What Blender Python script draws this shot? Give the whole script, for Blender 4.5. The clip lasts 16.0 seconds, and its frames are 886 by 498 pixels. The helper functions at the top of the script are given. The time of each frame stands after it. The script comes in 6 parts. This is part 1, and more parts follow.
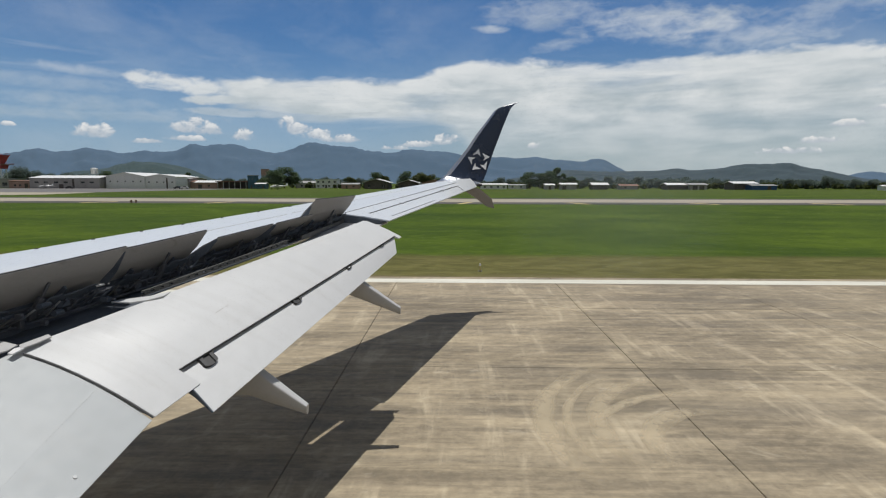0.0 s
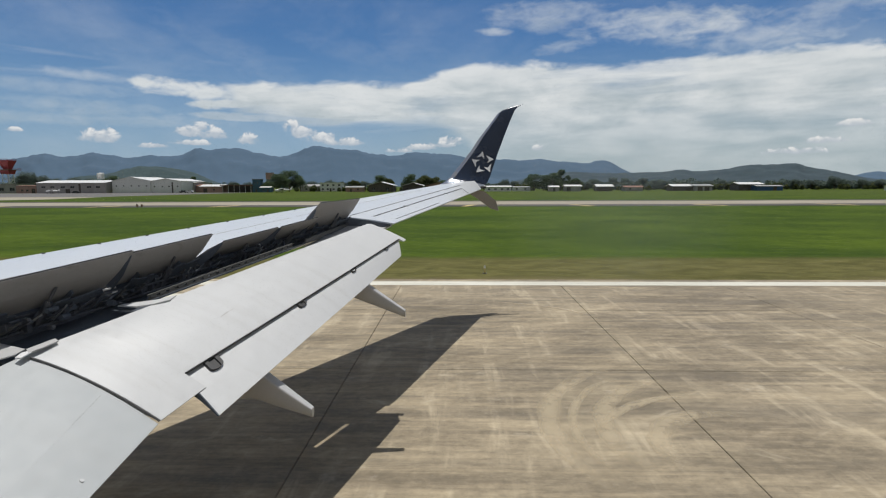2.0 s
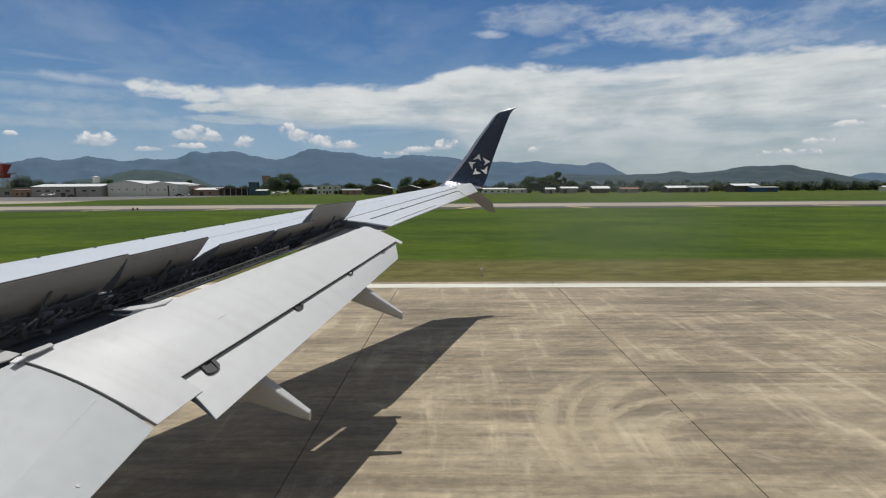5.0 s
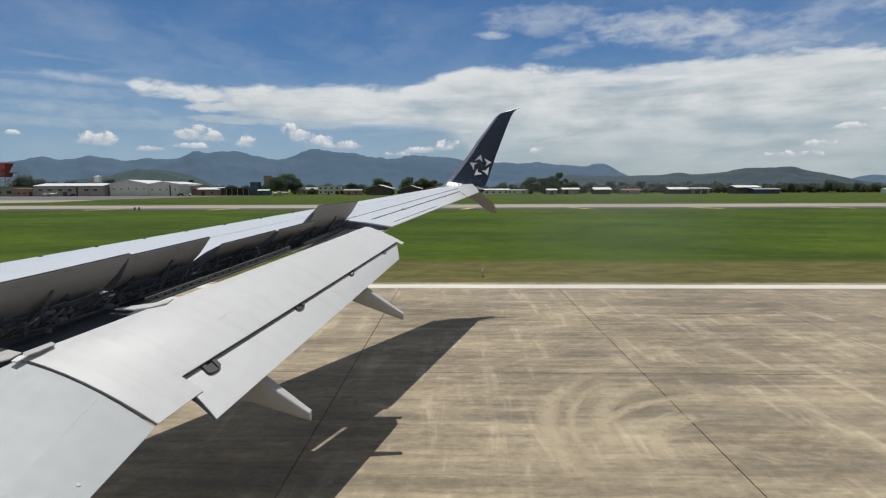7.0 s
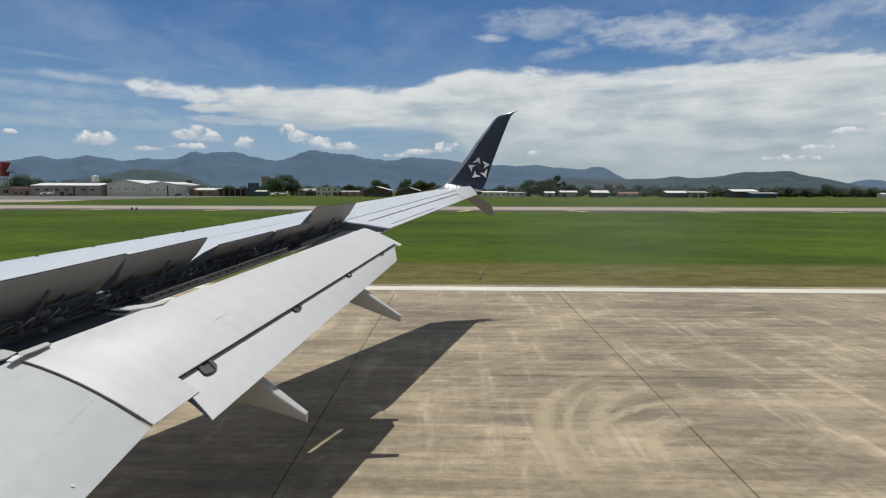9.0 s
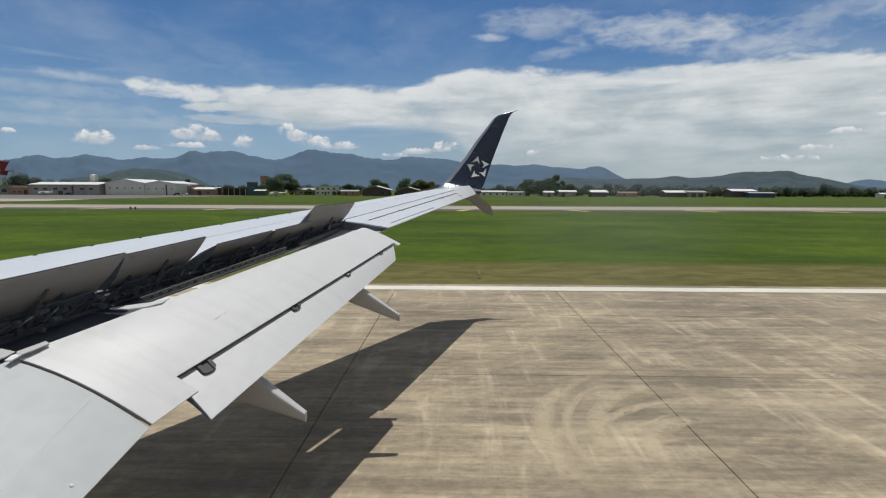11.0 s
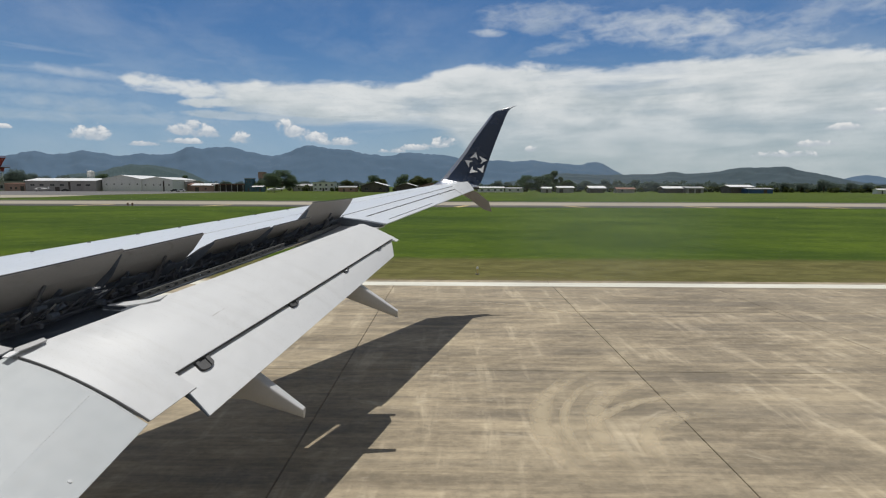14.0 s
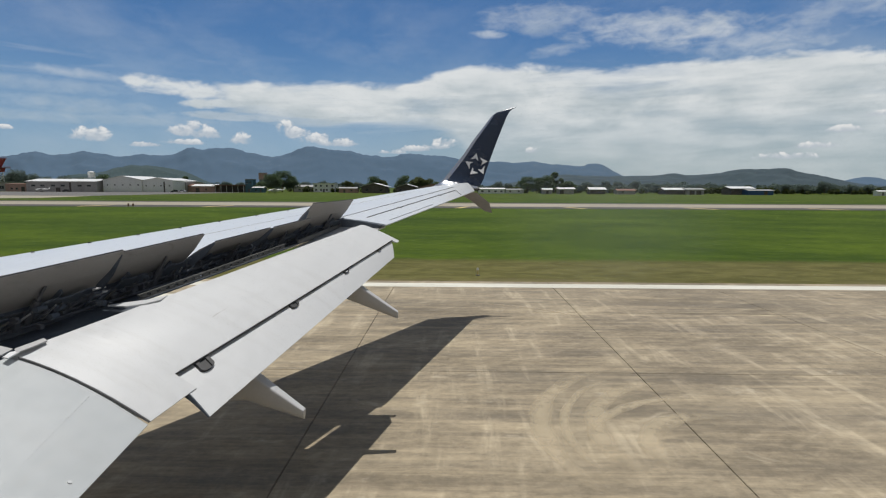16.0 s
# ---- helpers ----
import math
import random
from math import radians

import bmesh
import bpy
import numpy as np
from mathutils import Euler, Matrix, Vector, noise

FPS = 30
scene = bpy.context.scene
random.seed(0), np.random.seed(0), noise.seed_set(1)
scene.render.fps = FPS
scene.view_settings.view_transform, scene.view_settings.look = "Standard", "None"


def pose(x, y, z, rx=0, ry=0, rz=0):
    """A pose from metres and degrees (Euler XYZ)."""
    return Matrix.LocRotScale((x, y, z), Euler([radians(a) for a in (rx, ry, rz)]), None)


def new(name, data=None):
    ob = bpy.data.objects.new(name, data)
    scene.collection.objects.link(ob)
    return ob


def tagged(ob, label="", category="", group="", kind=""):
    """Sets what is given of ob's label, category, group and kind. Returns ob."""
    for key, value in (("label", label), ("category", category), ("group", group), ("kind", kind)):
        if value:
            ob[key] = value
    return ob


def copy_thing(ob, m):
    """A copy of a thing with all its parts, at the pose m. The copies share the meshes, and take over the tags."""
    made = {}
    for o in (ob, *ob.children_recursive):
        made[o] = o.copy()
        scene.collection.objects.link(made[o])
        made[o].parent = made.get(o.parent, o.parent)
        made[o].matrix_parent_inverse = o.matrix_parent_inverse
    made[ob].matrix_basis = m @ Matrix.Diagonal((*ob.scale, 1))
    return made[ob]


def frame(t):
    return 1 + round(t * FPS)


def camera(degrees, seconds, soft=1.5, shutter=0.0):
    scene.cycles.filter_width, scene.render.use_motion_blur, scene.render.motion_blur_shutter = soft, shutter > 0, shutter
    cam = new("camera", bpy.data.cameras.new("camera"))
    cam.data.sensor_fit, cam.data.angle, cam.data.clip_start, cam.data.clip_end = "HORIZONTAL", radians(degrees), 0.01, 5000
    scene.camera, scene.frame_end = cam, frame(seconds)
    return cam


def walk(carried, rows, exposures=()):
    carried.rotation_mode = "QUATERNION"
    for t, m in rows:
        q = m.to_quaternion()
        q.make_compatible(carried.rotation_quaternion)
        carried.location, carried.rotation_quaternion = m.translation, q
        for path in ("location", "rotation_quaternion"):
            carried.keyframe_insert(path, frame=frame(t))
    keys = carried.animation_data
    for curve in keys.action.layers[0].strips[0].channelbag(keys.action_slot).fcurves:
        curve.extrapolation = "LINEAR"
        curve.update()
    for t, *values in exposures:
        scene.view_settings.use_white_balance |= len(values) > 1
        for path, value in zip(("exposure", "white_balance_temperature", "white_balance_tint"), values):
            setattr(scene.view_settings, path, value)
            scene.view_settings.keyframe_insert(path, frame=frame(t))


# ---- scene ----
# The camera looks out of a cabin window of a landed airliner. x runs aft, y outboard over the wing, z up.
EYE = (0.0, 0.0, 3.75)
cam = camera(79.0, 16.0, soft=1.2)
# seconds, yaw, pitch, roll in degrees: the small sway of a held camera
SWAY = [
    (0.0, 1.41, -7.00, -0.11),
    (0.5, 1.49, -6.86, -0.13),
    (1.0, 1.59, -6.85, 0.04),
    (1.5, 1.77, -6.75, 0.16),
    (2.0, 1.85, -6.73, 0.24),
    (2.5, 1.65, -6.32, 0.30),
    (3.0, 1.49, -6.19, 0.28),
    (3.5, 1.34, -6.26, 0.30),
    (4.0, 1.34, -6.39, 0.40),
    (6.5, 1.67, -6.50, 0.32),
    (7.0, 1.64, -6.41, 0.23),
    (7.5, 1.59, -6.20, 0.03),
    (8.0, 1.51, -6.13, -0.01),
    (8.5, 1.46, -6.12, -0.07),
    (9.0, 1.43, -6.19, -0.15),
    (11.5, 1.30, -6.29, -0.18),
    (12.0, 1.22, -6.40, -0.12),
    (12.5, 0.93, -6.47, -0.07),
    (13.0, 0.73, -6.56, -0.08),
    (13.5, 0.86, -6.67, -0.12),
    (14.0, 1.12, -6.67, -0.17),
    (14.5, 1.27, -6.74, -0.16),
    (15.0, 1.28, -6.65, -0.15),
    (15.5, 1.24, -6.49, -0.26),
    (16.0, 1.17, -6.55, -0.25)
]
walk(cam, [(t, pose(*EYE, 90 + p, r, w)) for t, w, p, r in SWAY], exposures=[(0.0, 0.0), (2.4, 0.0), (3.0, -0.05), (3.5, -0.07), (4.2, -0.07), (6.0, 0.0), (16.0, 0.0)])

# ---- light ----
SUN = Vector((0.006, 0.128, 1.0)).normalized()
elevation = math.asin(SUN.z)
sun = new("sun", bpy.data.lights.new("sun", "SUN"))
sun.data.energy, sun.data.angle, sun.data.color = 3.44, radians(0.53), (1.0, 0.972, 0.925)
sun.rotation_euler = SUN.to_track_quat("Z", "Y").to_euler()
sun.location = (0, 0, 60)


class Nodes:
    """Short hand for node trees."""

    def __init__(self, tree, clear=True):
        self.tree = tree
        if clear:
            self.tree.nodes.clear()

    def put(self, kind, **sets):
        n = self.tree.nodes.new(kind)
        for key, value in sets.items():
            if key == "operation":
                n.operation = value
            elif key == "blend_type":
                n.blend_type = value
            elif key == "data_type":
                n.data_type = value
        return n

    def link(self, a, b):
        self.tree.links.new(a, b)

    def set(self, socket, value):
        if hasattr(value, "is_output"):
            self.link(value, socket)
        else:
            socket.default_value = value

    def math(self, op, a, b=0.0, clamp=False):
        n = self.tree.nodes.new("ShaderNodeMath")
        n.operation, n.use_clamp = op, clamp
        self.set(n.inputs[0], a), self.set(n.inputs[1], b)
        return n.outputs[0]

    def vec(self, op, a, b=(0, 0, 0)):
        n = self.tree.nodes.new("ShaderNodeVectorMath")
        n.operation = op
        self.set(n.inputs[0], a), self.set(n.inputs[1], b)
        return n.outputs[0]

    def noise(self, where, scale, detail=4.0, rough=0.55, distort=0.0):
        n = self.tree.nodes.new("ShaderNodeTexNoise")
        self.link(where, n.inputs["Vector"])
        n.inputs["Scale"].default_value, n.inputs["Detail"].default_value = scale, detail
        n.inputs["Roughness"].default_value, n.inputs["Distortion"].default_value = rough, distort
        return n.outputs[0]

    def span(self, value, low, high, to_low=0.0, to_high=1.0, smooth=True):
        n = self.tree.nodes.new("ShaderNodeMapRange")
        n.interpolation_type = "SMOOTHSTEP" if smooth else "LINEAR"
        self.set(n.inputs[0], value)
        for k, v in enumerate((low, high, to_low, to_high)):
            self.set(n.inputs[k + 1], v)
        return n.outputs[0]

    def mix(self, factor, a, b, blend="MIX"):
        n = self.tree.nodes.new("ShaderNodeMix")
        n.data_type, n.blend_type = "RGBA", blend
        self.set(n.inputs[0], factor)
        self.set(n.inputs[6], a if hasattr(a, "is_output") else (*a, 1))
        self.set(n.inputs[7], b if hasattr(b, "is_output") else (*b, 1))
        return n.outputs[2]

    def where(self, stretch=(1, 1, 1), output="Object"):
        c = self.tree.nodes.new("ShaderNodeTexCoord").outputs[output]
        return c if stretch == (1, 1, 1) else self.vec("MULTIPLY", c, stretch)


def make_sky():
    world = bpy.data.worlds.new("sky")
    scene.world = world
    world.use_nodes = True
    n = Nodes(world.node_tree)
    sky = n.put("ShaderNodeTexSky")
    sky.sky_type, sky.sun_disc = "NISHITA", False
    sky.sun_elevation, sky.sun_rotation = elevation, math.atan2(SUN.x, SUN.y)
    sky.air_density, sky.dust_density, sky.ozone_density = 1.0, 0.6, 2.0
    d = n.where(output="Generated")
    xyz = n.put("ShaderNodeSeparateXYZ")
    n.link(d, xyz.inputs[0])
    flat = n.math("MAXIMUM", n.math("SQRT", n.math("ADD", n.math("MULTIPLY", xyz.outputs[0], xyz.outputs[0]), n.math("MULTIPLY", xyz.outputs[1], xyz.outputs[1]))), 0.001)
    up = n.math("DIVIDE", xyz.outputs[2], flat)
    azimuth = n.math("ARCTAN2", xyz.outputs[0], xyz.outputs[1])
    comb = n.put("ShaderNodeCombineXYZ")
    n.link(azimuth, comb.inputs[0]), n.link(up, comb.inputs[1])
    p = comb.outputs[0]
    # a long bank of high cloud: its wavy upper rim and its soft lower side
    q = n.vec("MULTIPLY", p, (1.0, 2.6, 1))
    lump = n.noise(q, 9.0, 8.0, 0.60, 0.25)
    broad = n.noise(n.vec("MULTIPLY", p, (1.0, 1.8, 1)), 4.2, 4.0, 0.55, 0.2)
    streak = n.noise(n.vec("MULTIPLY", p, (1.3, 11.0, 1)), 3.4, 8.0, 0.62, 0.35)
    rim = n.math("ADD", n.span(azimuth, -0.12, 0.04, 0.190, 0.222), n.math("ADD", n.span(azimuth, -0.56, -0.2, -0.012, 0.0), n.math("ADD", n.span(azimuth, 0.42, 0.72, 0.0, -0.026), n.math("ADD", n.span(azimuth, 0.14, 0.28, 0.0, -0.013), n.span(azimuth, 0.42, 0.58, 0.0, 0.013)))))
    rim = n.math("ADD", rim, n.math("MULTIPLY", n.math("SUBTRACT", lump, 0.5), 0.060))
    rim = n.math("ADD", rim, n.math("MULTIPLY", n.math("SUBTRACT", broad, 0.5), 0.030))
    below_rim = n.span(n.math("SUBTRACT", rim, up), -0.002, 0.015)
    foot = n.math("ADD", n.span(azimuth, -0.58, -0.2, 0.146, 0.100), n.span(azimuth, -0.05, 0.16, 0.0, -0.16))
    foot = n.math("ADD", foot, n.math("MULTIPLY", n.math("SUBTRACT", streak, 0.5), 0.075))
    above_foot = n.span(n.math("SUBTRACT", up, foot), -0.006, 0.030)
    ends = n.span(n.math("ADD", azimuth, n.math("MULTIPLY", n.math("SUBTRACT", streak, 0.5), 0.05)), -0.425, -0.385, 0.0, 1.0)
    thick = n.span(n.math("ADD", n.math("MULTIPLY", streak, 0.5), n.math("MULTIPLY", broad, 0.5)), 0.30, 0.50, 0.62, 1.0)
    bank = n.math("MULTIPLY", n.math("MULTIPLY", below_rim, above_foot), n.math("MULTIPLY", ends, thick))
    # soft and torn clouds above the bank, thin streaks on the fore side: bearing, height, half width, half height, slope, density
    fine = n.noise(n.vec("MULTIPLY", p, (1.0, 2.2, 1)), 24.0, 7.0, 0.62, 0.3)
    ragged = n.math("ADD", n.math("MULTIPLY", n.math("SUBTRACT", lump, 0.5), 3.4), n.math("MULTIPLY", n.math("SUBTRACT", fine, 0.5), 4.4))
    SOFT = [(0.155, 0.294, 0.105, 0.022, -0.04, 0.50), (0.335, 0.266, 0.120, 0.026, -0.07, 0.74), (0.400, 0.258, 0.090, 0.022, -0.05, 0.80), (0.061, 0.2715, 0.034, 0.006, -0.05, 0.72), (0.175, 0.240, 0.050, 0.009, 0.08, 0.42), (0.51, 0.232, 0.12, 0.026, 0.0, 0.55), (0.62, 0.262, 0.10, 0.020, 0.05, 0.45),
            (-0.60, 0.1690, 0.066, 0.007, -0.03, 0.50), (-0.645, 0.148, 0.11, 0.010, 0.0, 0.34), (-0.60, 0.121, 0.10, 0.012, 0.0, 0.44), (-0.675, 0.101, 0.08, 0.009, 0.0, 0.46), (-0.50, 0.106, 0.10, 0.010, 0.02, 0.40), (-0.39, 0.220, 0.12, 0.026, -0.42, 0.13), (-0.19, 0.236, 0.11, 0.020, -0.26, 0.10), (-0.10, 0.245, 0.08, 0.03, 0.2, 0.12)]
    torn = None
    for a, e, w, h, lean, dense in SOFT:
        dx = n.math("SUBTRACT", azimuth, a)
        dy = n.math("SUBTRACT", n.math("SUBTRACT", up, e), n.math("MULTIPLY", dx, lean))
        dx, dy = n.math("DIVIDE", dx, w), n.math("DIVIDE", dy, h)
        r = n.math("ADD", n.math("ADD", n.math("MULTIPLY", dx, dx), n.math("MULTIPLY", dy, dy)), ragged)
        one = n.span(r, -1.3, 2.1, dense, 0.0)
        torn = one if torn is None else n.math("MAXIMUM", torn, one)
    # the crisp fore lobes of the bank
    for a, e, w, h, lean in ((-0.462, 0.1575, 0.092, 0.0175, -0.07), (-0.525, 0.164, 0.032, 0.0100, -0.10), (-0.40, 0.140, 0.09, 0.010, 0.06), (-0.36, 0.118, 0.12, 0.009, 0.0)):
        dx = n.math("SUBTRACT", azimuth, a)
        dy = n.math("DIVIDE", n.math("SUBTRACT", n.math("SUBTRACT", up, e), n.math("MULTIPLY", dx, lean)), h)
        dx = n.math("DIVIDE", dx, w)
        r = n.math("ADD", n.math("ADD", n.math("MULTIPLY", dx, dx), n.math("MULTIPLY", dy, dy)), n.math("MULTIPLY", ragged, 0.55))
        torn = n.math("MAXIMUM", torn, n.span(r, 0.15, 1.15, 0.95 if h > 0.0095 else 0.6, 0.0))
    veil = n.noise(n.vec("MULTIPLY", p, (1.5, 2.6, 1)), 2.6, 6.0, 0.58, 0.3)
    veils = n.math("MULTIPLY", n.span(veil, 0.40, 0.80), 0.20)
    wisp = n.math("MULTIPLY", n.span(streak, 0.48, 0.66), n.math("MULTIPLY", n.span(up, 0.10, 0.15), n.span(up, 0.26, 0.20)))
    wisp = n.math("MULTIPLY", wisp, n.span(azimuth, -0.25, -0.5, 0.06, 0.14))
    low_haze = n.math("MULTIPLY", n.span(up, 0.0, 0.27, 1.0, 0.0), n.span(azimuth, -0.35, 0.2, 0.74, 0.95))
    # unseen broken cloud over the rest of the sky, toned to set fill light
    over = n.span(n.noise(d, 2.6, 7.0, 0.6, 0.4), 0.36, 0.54, 0.25, 0.92)
    over = n.math("MULTIPLY", over, n.math("MAXIMUM", n.span(up, 0.42, 0.75), n.span(n.math("ABSOLUTE", azimuth), 0.85, 1.2)))
    thin = n.math("MAXIMUM", n.span(up, 0.03, 0.15, 0.38, 1.0), n.span(azimuth, 0.10, -0.12))
    bank = n.math("MULTIPLY", bank, thin)
    cover = n.math("MAXIMUM", n.math("MAXIMUM", bank, torn), n.math("MAXIMUM", veils, wisp))
    # small heaped clouds near the hills: bearing, height, width, height
    heap, shade = None, None
    bump = n.math("ADD", n.math("MULTIPLY", n.noise(n.vec("MULTIPLY", p, (1.0, 1.2, 1)), 40.0, 6.0, 0.62, 0.6), 0.76), n.math("MULTIPLY", n.noise(p, 120.0, 3.0, 0.5), 0.24))
    PUFFS = [(-0.592, 0.0775, 0.022, 0.0105), (-0.583, 0.084, 0.012, 0.0080), (-0.465, 0.091, 0.019, 0.0100), (-0.447, 0.098, 0.013, 0.0090), (-0.430, 0.089, 0.021, 0.0105), (-0.462, 0.073, 0.026, 0.0050), (-0.373, 0.081, 0.015, 0.0100), (-0.300, 0.103, 0.014, 0.0120), (-0.284, 0.095, 0.022, 0.0115), (-0.250, 0.085, 0.026, 0.0092), (-0.212, 0.079, 0.028, 0.0075), (-0.076, 0.070, 0.034, 0.0055), (-0.017, 0.081, 0.019, 0.0085), (-0.036, 0.074, 0.022, 0.0060), (0.141, 0.067, 0.010, 0.0052), (0.611, 0.089, 0.019, 0.0055), (0.575, 0.066, 0.024, 0.0055), (0.544, 0.051, 0.033, 0.0055), (-0.520, 0.067, 0.018, 0.0045), (-0.698, 0.083, 0.008, 0.0035), (-0.113, 0.064, 0.019, 0.0042), (0.649, 0.108, 0.017, 0.0045)]
    for a, e, w, h in PUFFS:
        dx = n.math("DIVIDE", n.math("SUBTRACT", azimuth, a), w)
        dy = n.math("DIVIDE", n.math("SUBTRACT", up, e), h)
        low = n.math("MULTIPLY", n.math("MINIMUM", dy, 0.0), 1.7)
        ey = n.math("ADD", n.math("MAXIMUM", dy, 0.0), low)
        r = n.math("ADD", n.math("MULTIPLY", dx, dx), n.math("MULTIPLY", ey, ey))
        r = n.math("ADD", r, n.math("MULTIPLY", n.math("SUBTRACT", bump, 0.5), 8.6))
        one = n.span(r, 0.25, n.span(dy, -0.7, 0.3, 3.0, 1.45), 1.0, 0.0)
        lit = n.math("MULTIPLY", one, n.span(n.math("ADD", dy, n.math("MULTIPLY", n.math("SUBTRACT", bump, 0.5), -5.0)), -0.5, 1.4))
        heap = one if heap is None else n.math("MAXIMUM", heap, one)
        shade = lit if shade is None else n.math("MAXIMUM", shade, lit)
    bright = n.math("ADD", n.math("MULTIPLY", lump, 0.62), n.math("MULTIPLY", streak, 0.38))
    edge = n.span(n.math("SUBTRACT", rim, up), 0.0, 0.06, 0.10, 0.0)
    bank_tone = n.mix(n.span(n.math("ADD", bright, edge), 0.33, 0.66), (5.6, 6.4, 6.75), (9.7, 9.95, 9.9))
    blue = n.mix(1.0, sky.outputs[0], (0.46, 0.725, 0.985), "MULTIPLY")
    col = n.mix(low_haze, blue, n.mix(n.span(azimuth, -0.3, 0.2), (3.9, 5.4, 7.2), (4.5, 5.5, 5.9)))
    col = n.mix(n.math("MULTIPLY", cover, 0.92), col, bank_tone)
    col = n.mix(over, col, n.mix(n.span(lump, 0.35, 0.65), (2.4, 2.45, 2.55), (3.6, 3.6, 3.55)))
    col = n.mix(n.math("MULTIPLY", heap, 0.82), col, n.mix(shade, (6.3, 6.9, 7.6), (10.8, 10.7, 10.5)))
    bg = n.put("ShaderNodeBackground")
    n.link(col, bg.inputs[0])
    bg.inputs[1].default_value = 0.076
    out = n.put("ShaderNodeOutputWorld")
    n.link(bg.outputs[0], out.inputs[0])


make_sky()

# ---- materials ----


def material(name, low, high, rough=0.6, metal=0.0, scale=1.0, stretch=(1, 1, 1), bump=0.0, fine=12.0, spots=0.0, spot=(0.1, 0.09, 0.08), vary=0.0, coat=0.0, island=False, streaks=0.0):
    """A painted, worn or natural surface: a blotchy and a fine grain between two colours, stains, relief."""
    m = bpy.data.materials.new(name)
    m.use_nodes = True
    n = Nodes(m.node_tree)
    p = n.where(stretch)
    big = n.noise(p, scale, 5.0, 0.6, 0.3)
    small = n.noise(p, scale * fine, 4.0, 0.65)
    f = n.span(n.math("ADD", n.math("MULTIPLY", big, 0.65), n.math("MULTIPLY", small, 0.35)), 0.3, 0.7)
    col = n.mix(f, low, high)
    if spots:
        s = n.span(n.noise(p, scale * 3.1, 6.0, 0.7, 0.8), 0.60, 0.75)
        col = n.mix(n.math("MULTIPLY", s, spots), col, spot)
    if streaks:
        k = n.span(n.noise(n.vec("MULTIPLY", n.where(), (0.5, 6.0, 0.5)), 1.0, 6.0, 0.65, 0.1), 0.48, 0.70)
        col = n.mix(n.math("MULTIPLY", k, streaks * 2), col, (0.36, 0.345, 0.32))
    if vary:
        src = n.put("ShaderNodeNewGeometry").outputs["Random Per Island"] if island else n.put("ShaderNodeObjectInfo").outputs["Random"]
        v = n.span(src, 0, 1, 1 - vary, 1 + vary, False)
        mul = n.put("ShaderNodeVectorMath", operation="SCALE")
        n.link(col, mul.inputs[0]), n.link(v, mul.inputs[3])
        col = mul.outputs[0]
    b = n.put("ShaderNodeBsdfPrincipled")
    n.link(col, b.inputs["Base Color"])
    n.link(n.span(small, 0.3, 0.7, max(rough - 0.08, 0.02), min(rough + 0.08, 1.0)), b.inputs["Roughness"])
    b.inputs["Metallic"].default_value = metal
    b.inputs["Coat Weight"].default_value = coat
    if bump:
        bp = n.put("ShaderNodeBump")
        bp.inputs["Strength"].default_value, bp.inputs["Distance"].default_value = 0.6, bump
        n.link(small, bp.inputs["Height"])
        n.link(bp.outputs[0], b.inputs["Normal"])
    out = n.put("ShaderNodeOutputMaterial")
    n.link(b.outputs[0], out.inputs[0])
    return m


wing_paint = material("wing paint", (0.585, 0.612, 0.638), (0.632, 0.656, 0.678), 0.36, 0.0, 0.5, (1, 0.25, 1), 0.0, 30, 0.2, (0.5, 0.49, 0.47), coat=0.15, streaks=0.05)
# darker, cooler flap paint: the inner flap's weaker light put into its colour
dimmed_flap_paint = material("dimmed flap paint", (0.425, 0.447, 0.452), (0.47, 0.49, 0.495), 0.42, 0.0, 0.45, (1, 0.5, 1), 0.0, 24, 0.25, (0.43, 0.415, 0.39), streaks=0.05)
flap_paint = material("flap paint", (0.535, 0.543, 0.545), (0.58, 0.588, 0.59), 0.42, 0.0, 0.45, (1, 0.5, 1), 0.0, 24, 0.25, (0.43, 0.415, 0.39), streaks=0.07)
fairing_paint = material("fairing paint", (0.45, 0.45, 0.45), (0.51, 0.51, 0.505), 0.4, 0.0, 1.2, (1, 1, 1), 0.0, 20, 0.3, (0.34, 0.33, 0.31))
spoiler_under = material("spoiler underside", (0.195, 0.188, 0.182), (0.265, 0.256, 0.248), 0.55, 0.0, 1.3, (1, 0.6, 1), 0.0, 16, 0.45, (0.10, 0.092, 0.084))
lower_blade_paint = material("lower blade paint", (0.22, 0.215, 0.215), (0.28, 0.275, 0.275), 0.45, 0.0, 1.2)
# dark blue-grey base with near-black spots
bay_dark = material("spotted dark bay", (0.042, 0.053, 0.070), (0.090, 0.108, 0.134), 0.65, 0.0, 3.0, (1, 1, 1), 0.003, 8, 0.5, (0.015, 0.014, 0.013))
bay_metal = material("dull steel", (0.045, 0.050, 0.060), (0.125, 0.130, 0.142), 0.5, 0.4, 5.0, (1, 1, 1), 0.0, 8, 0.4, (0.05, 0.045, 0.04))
bright_metal = material("bare metal", (0.25, 0.25, 0.25), (0.45, 0.45, 0.45), 0.4, 0.5, 5.0)
primer = material("primer", (0.062, 0.063, 0.060), (0.100, 0.100, 0.092), 0.6, 0.0, 3.0, (1, 1, 1), 0.0, 8, 0.4, (0.10, 0.09, 0.08))
seal_grey = material("grey seal", (0.05, 0.05, 0.052), (0.105, 0.105, 0.105), 0.6, 0.0, 6.0)
rubber = material("black rubber", (0.02, 0.02, 0.02), (0.045, 0.045, 0.047), 0.6, 0.0, 6.0)
chrome = material("polished aluminium", (0.70, 0.71, 0.73), (0.80, 0.80, 0.82), 0.13, 1.0, 2.0, (1, 0.3, 1))
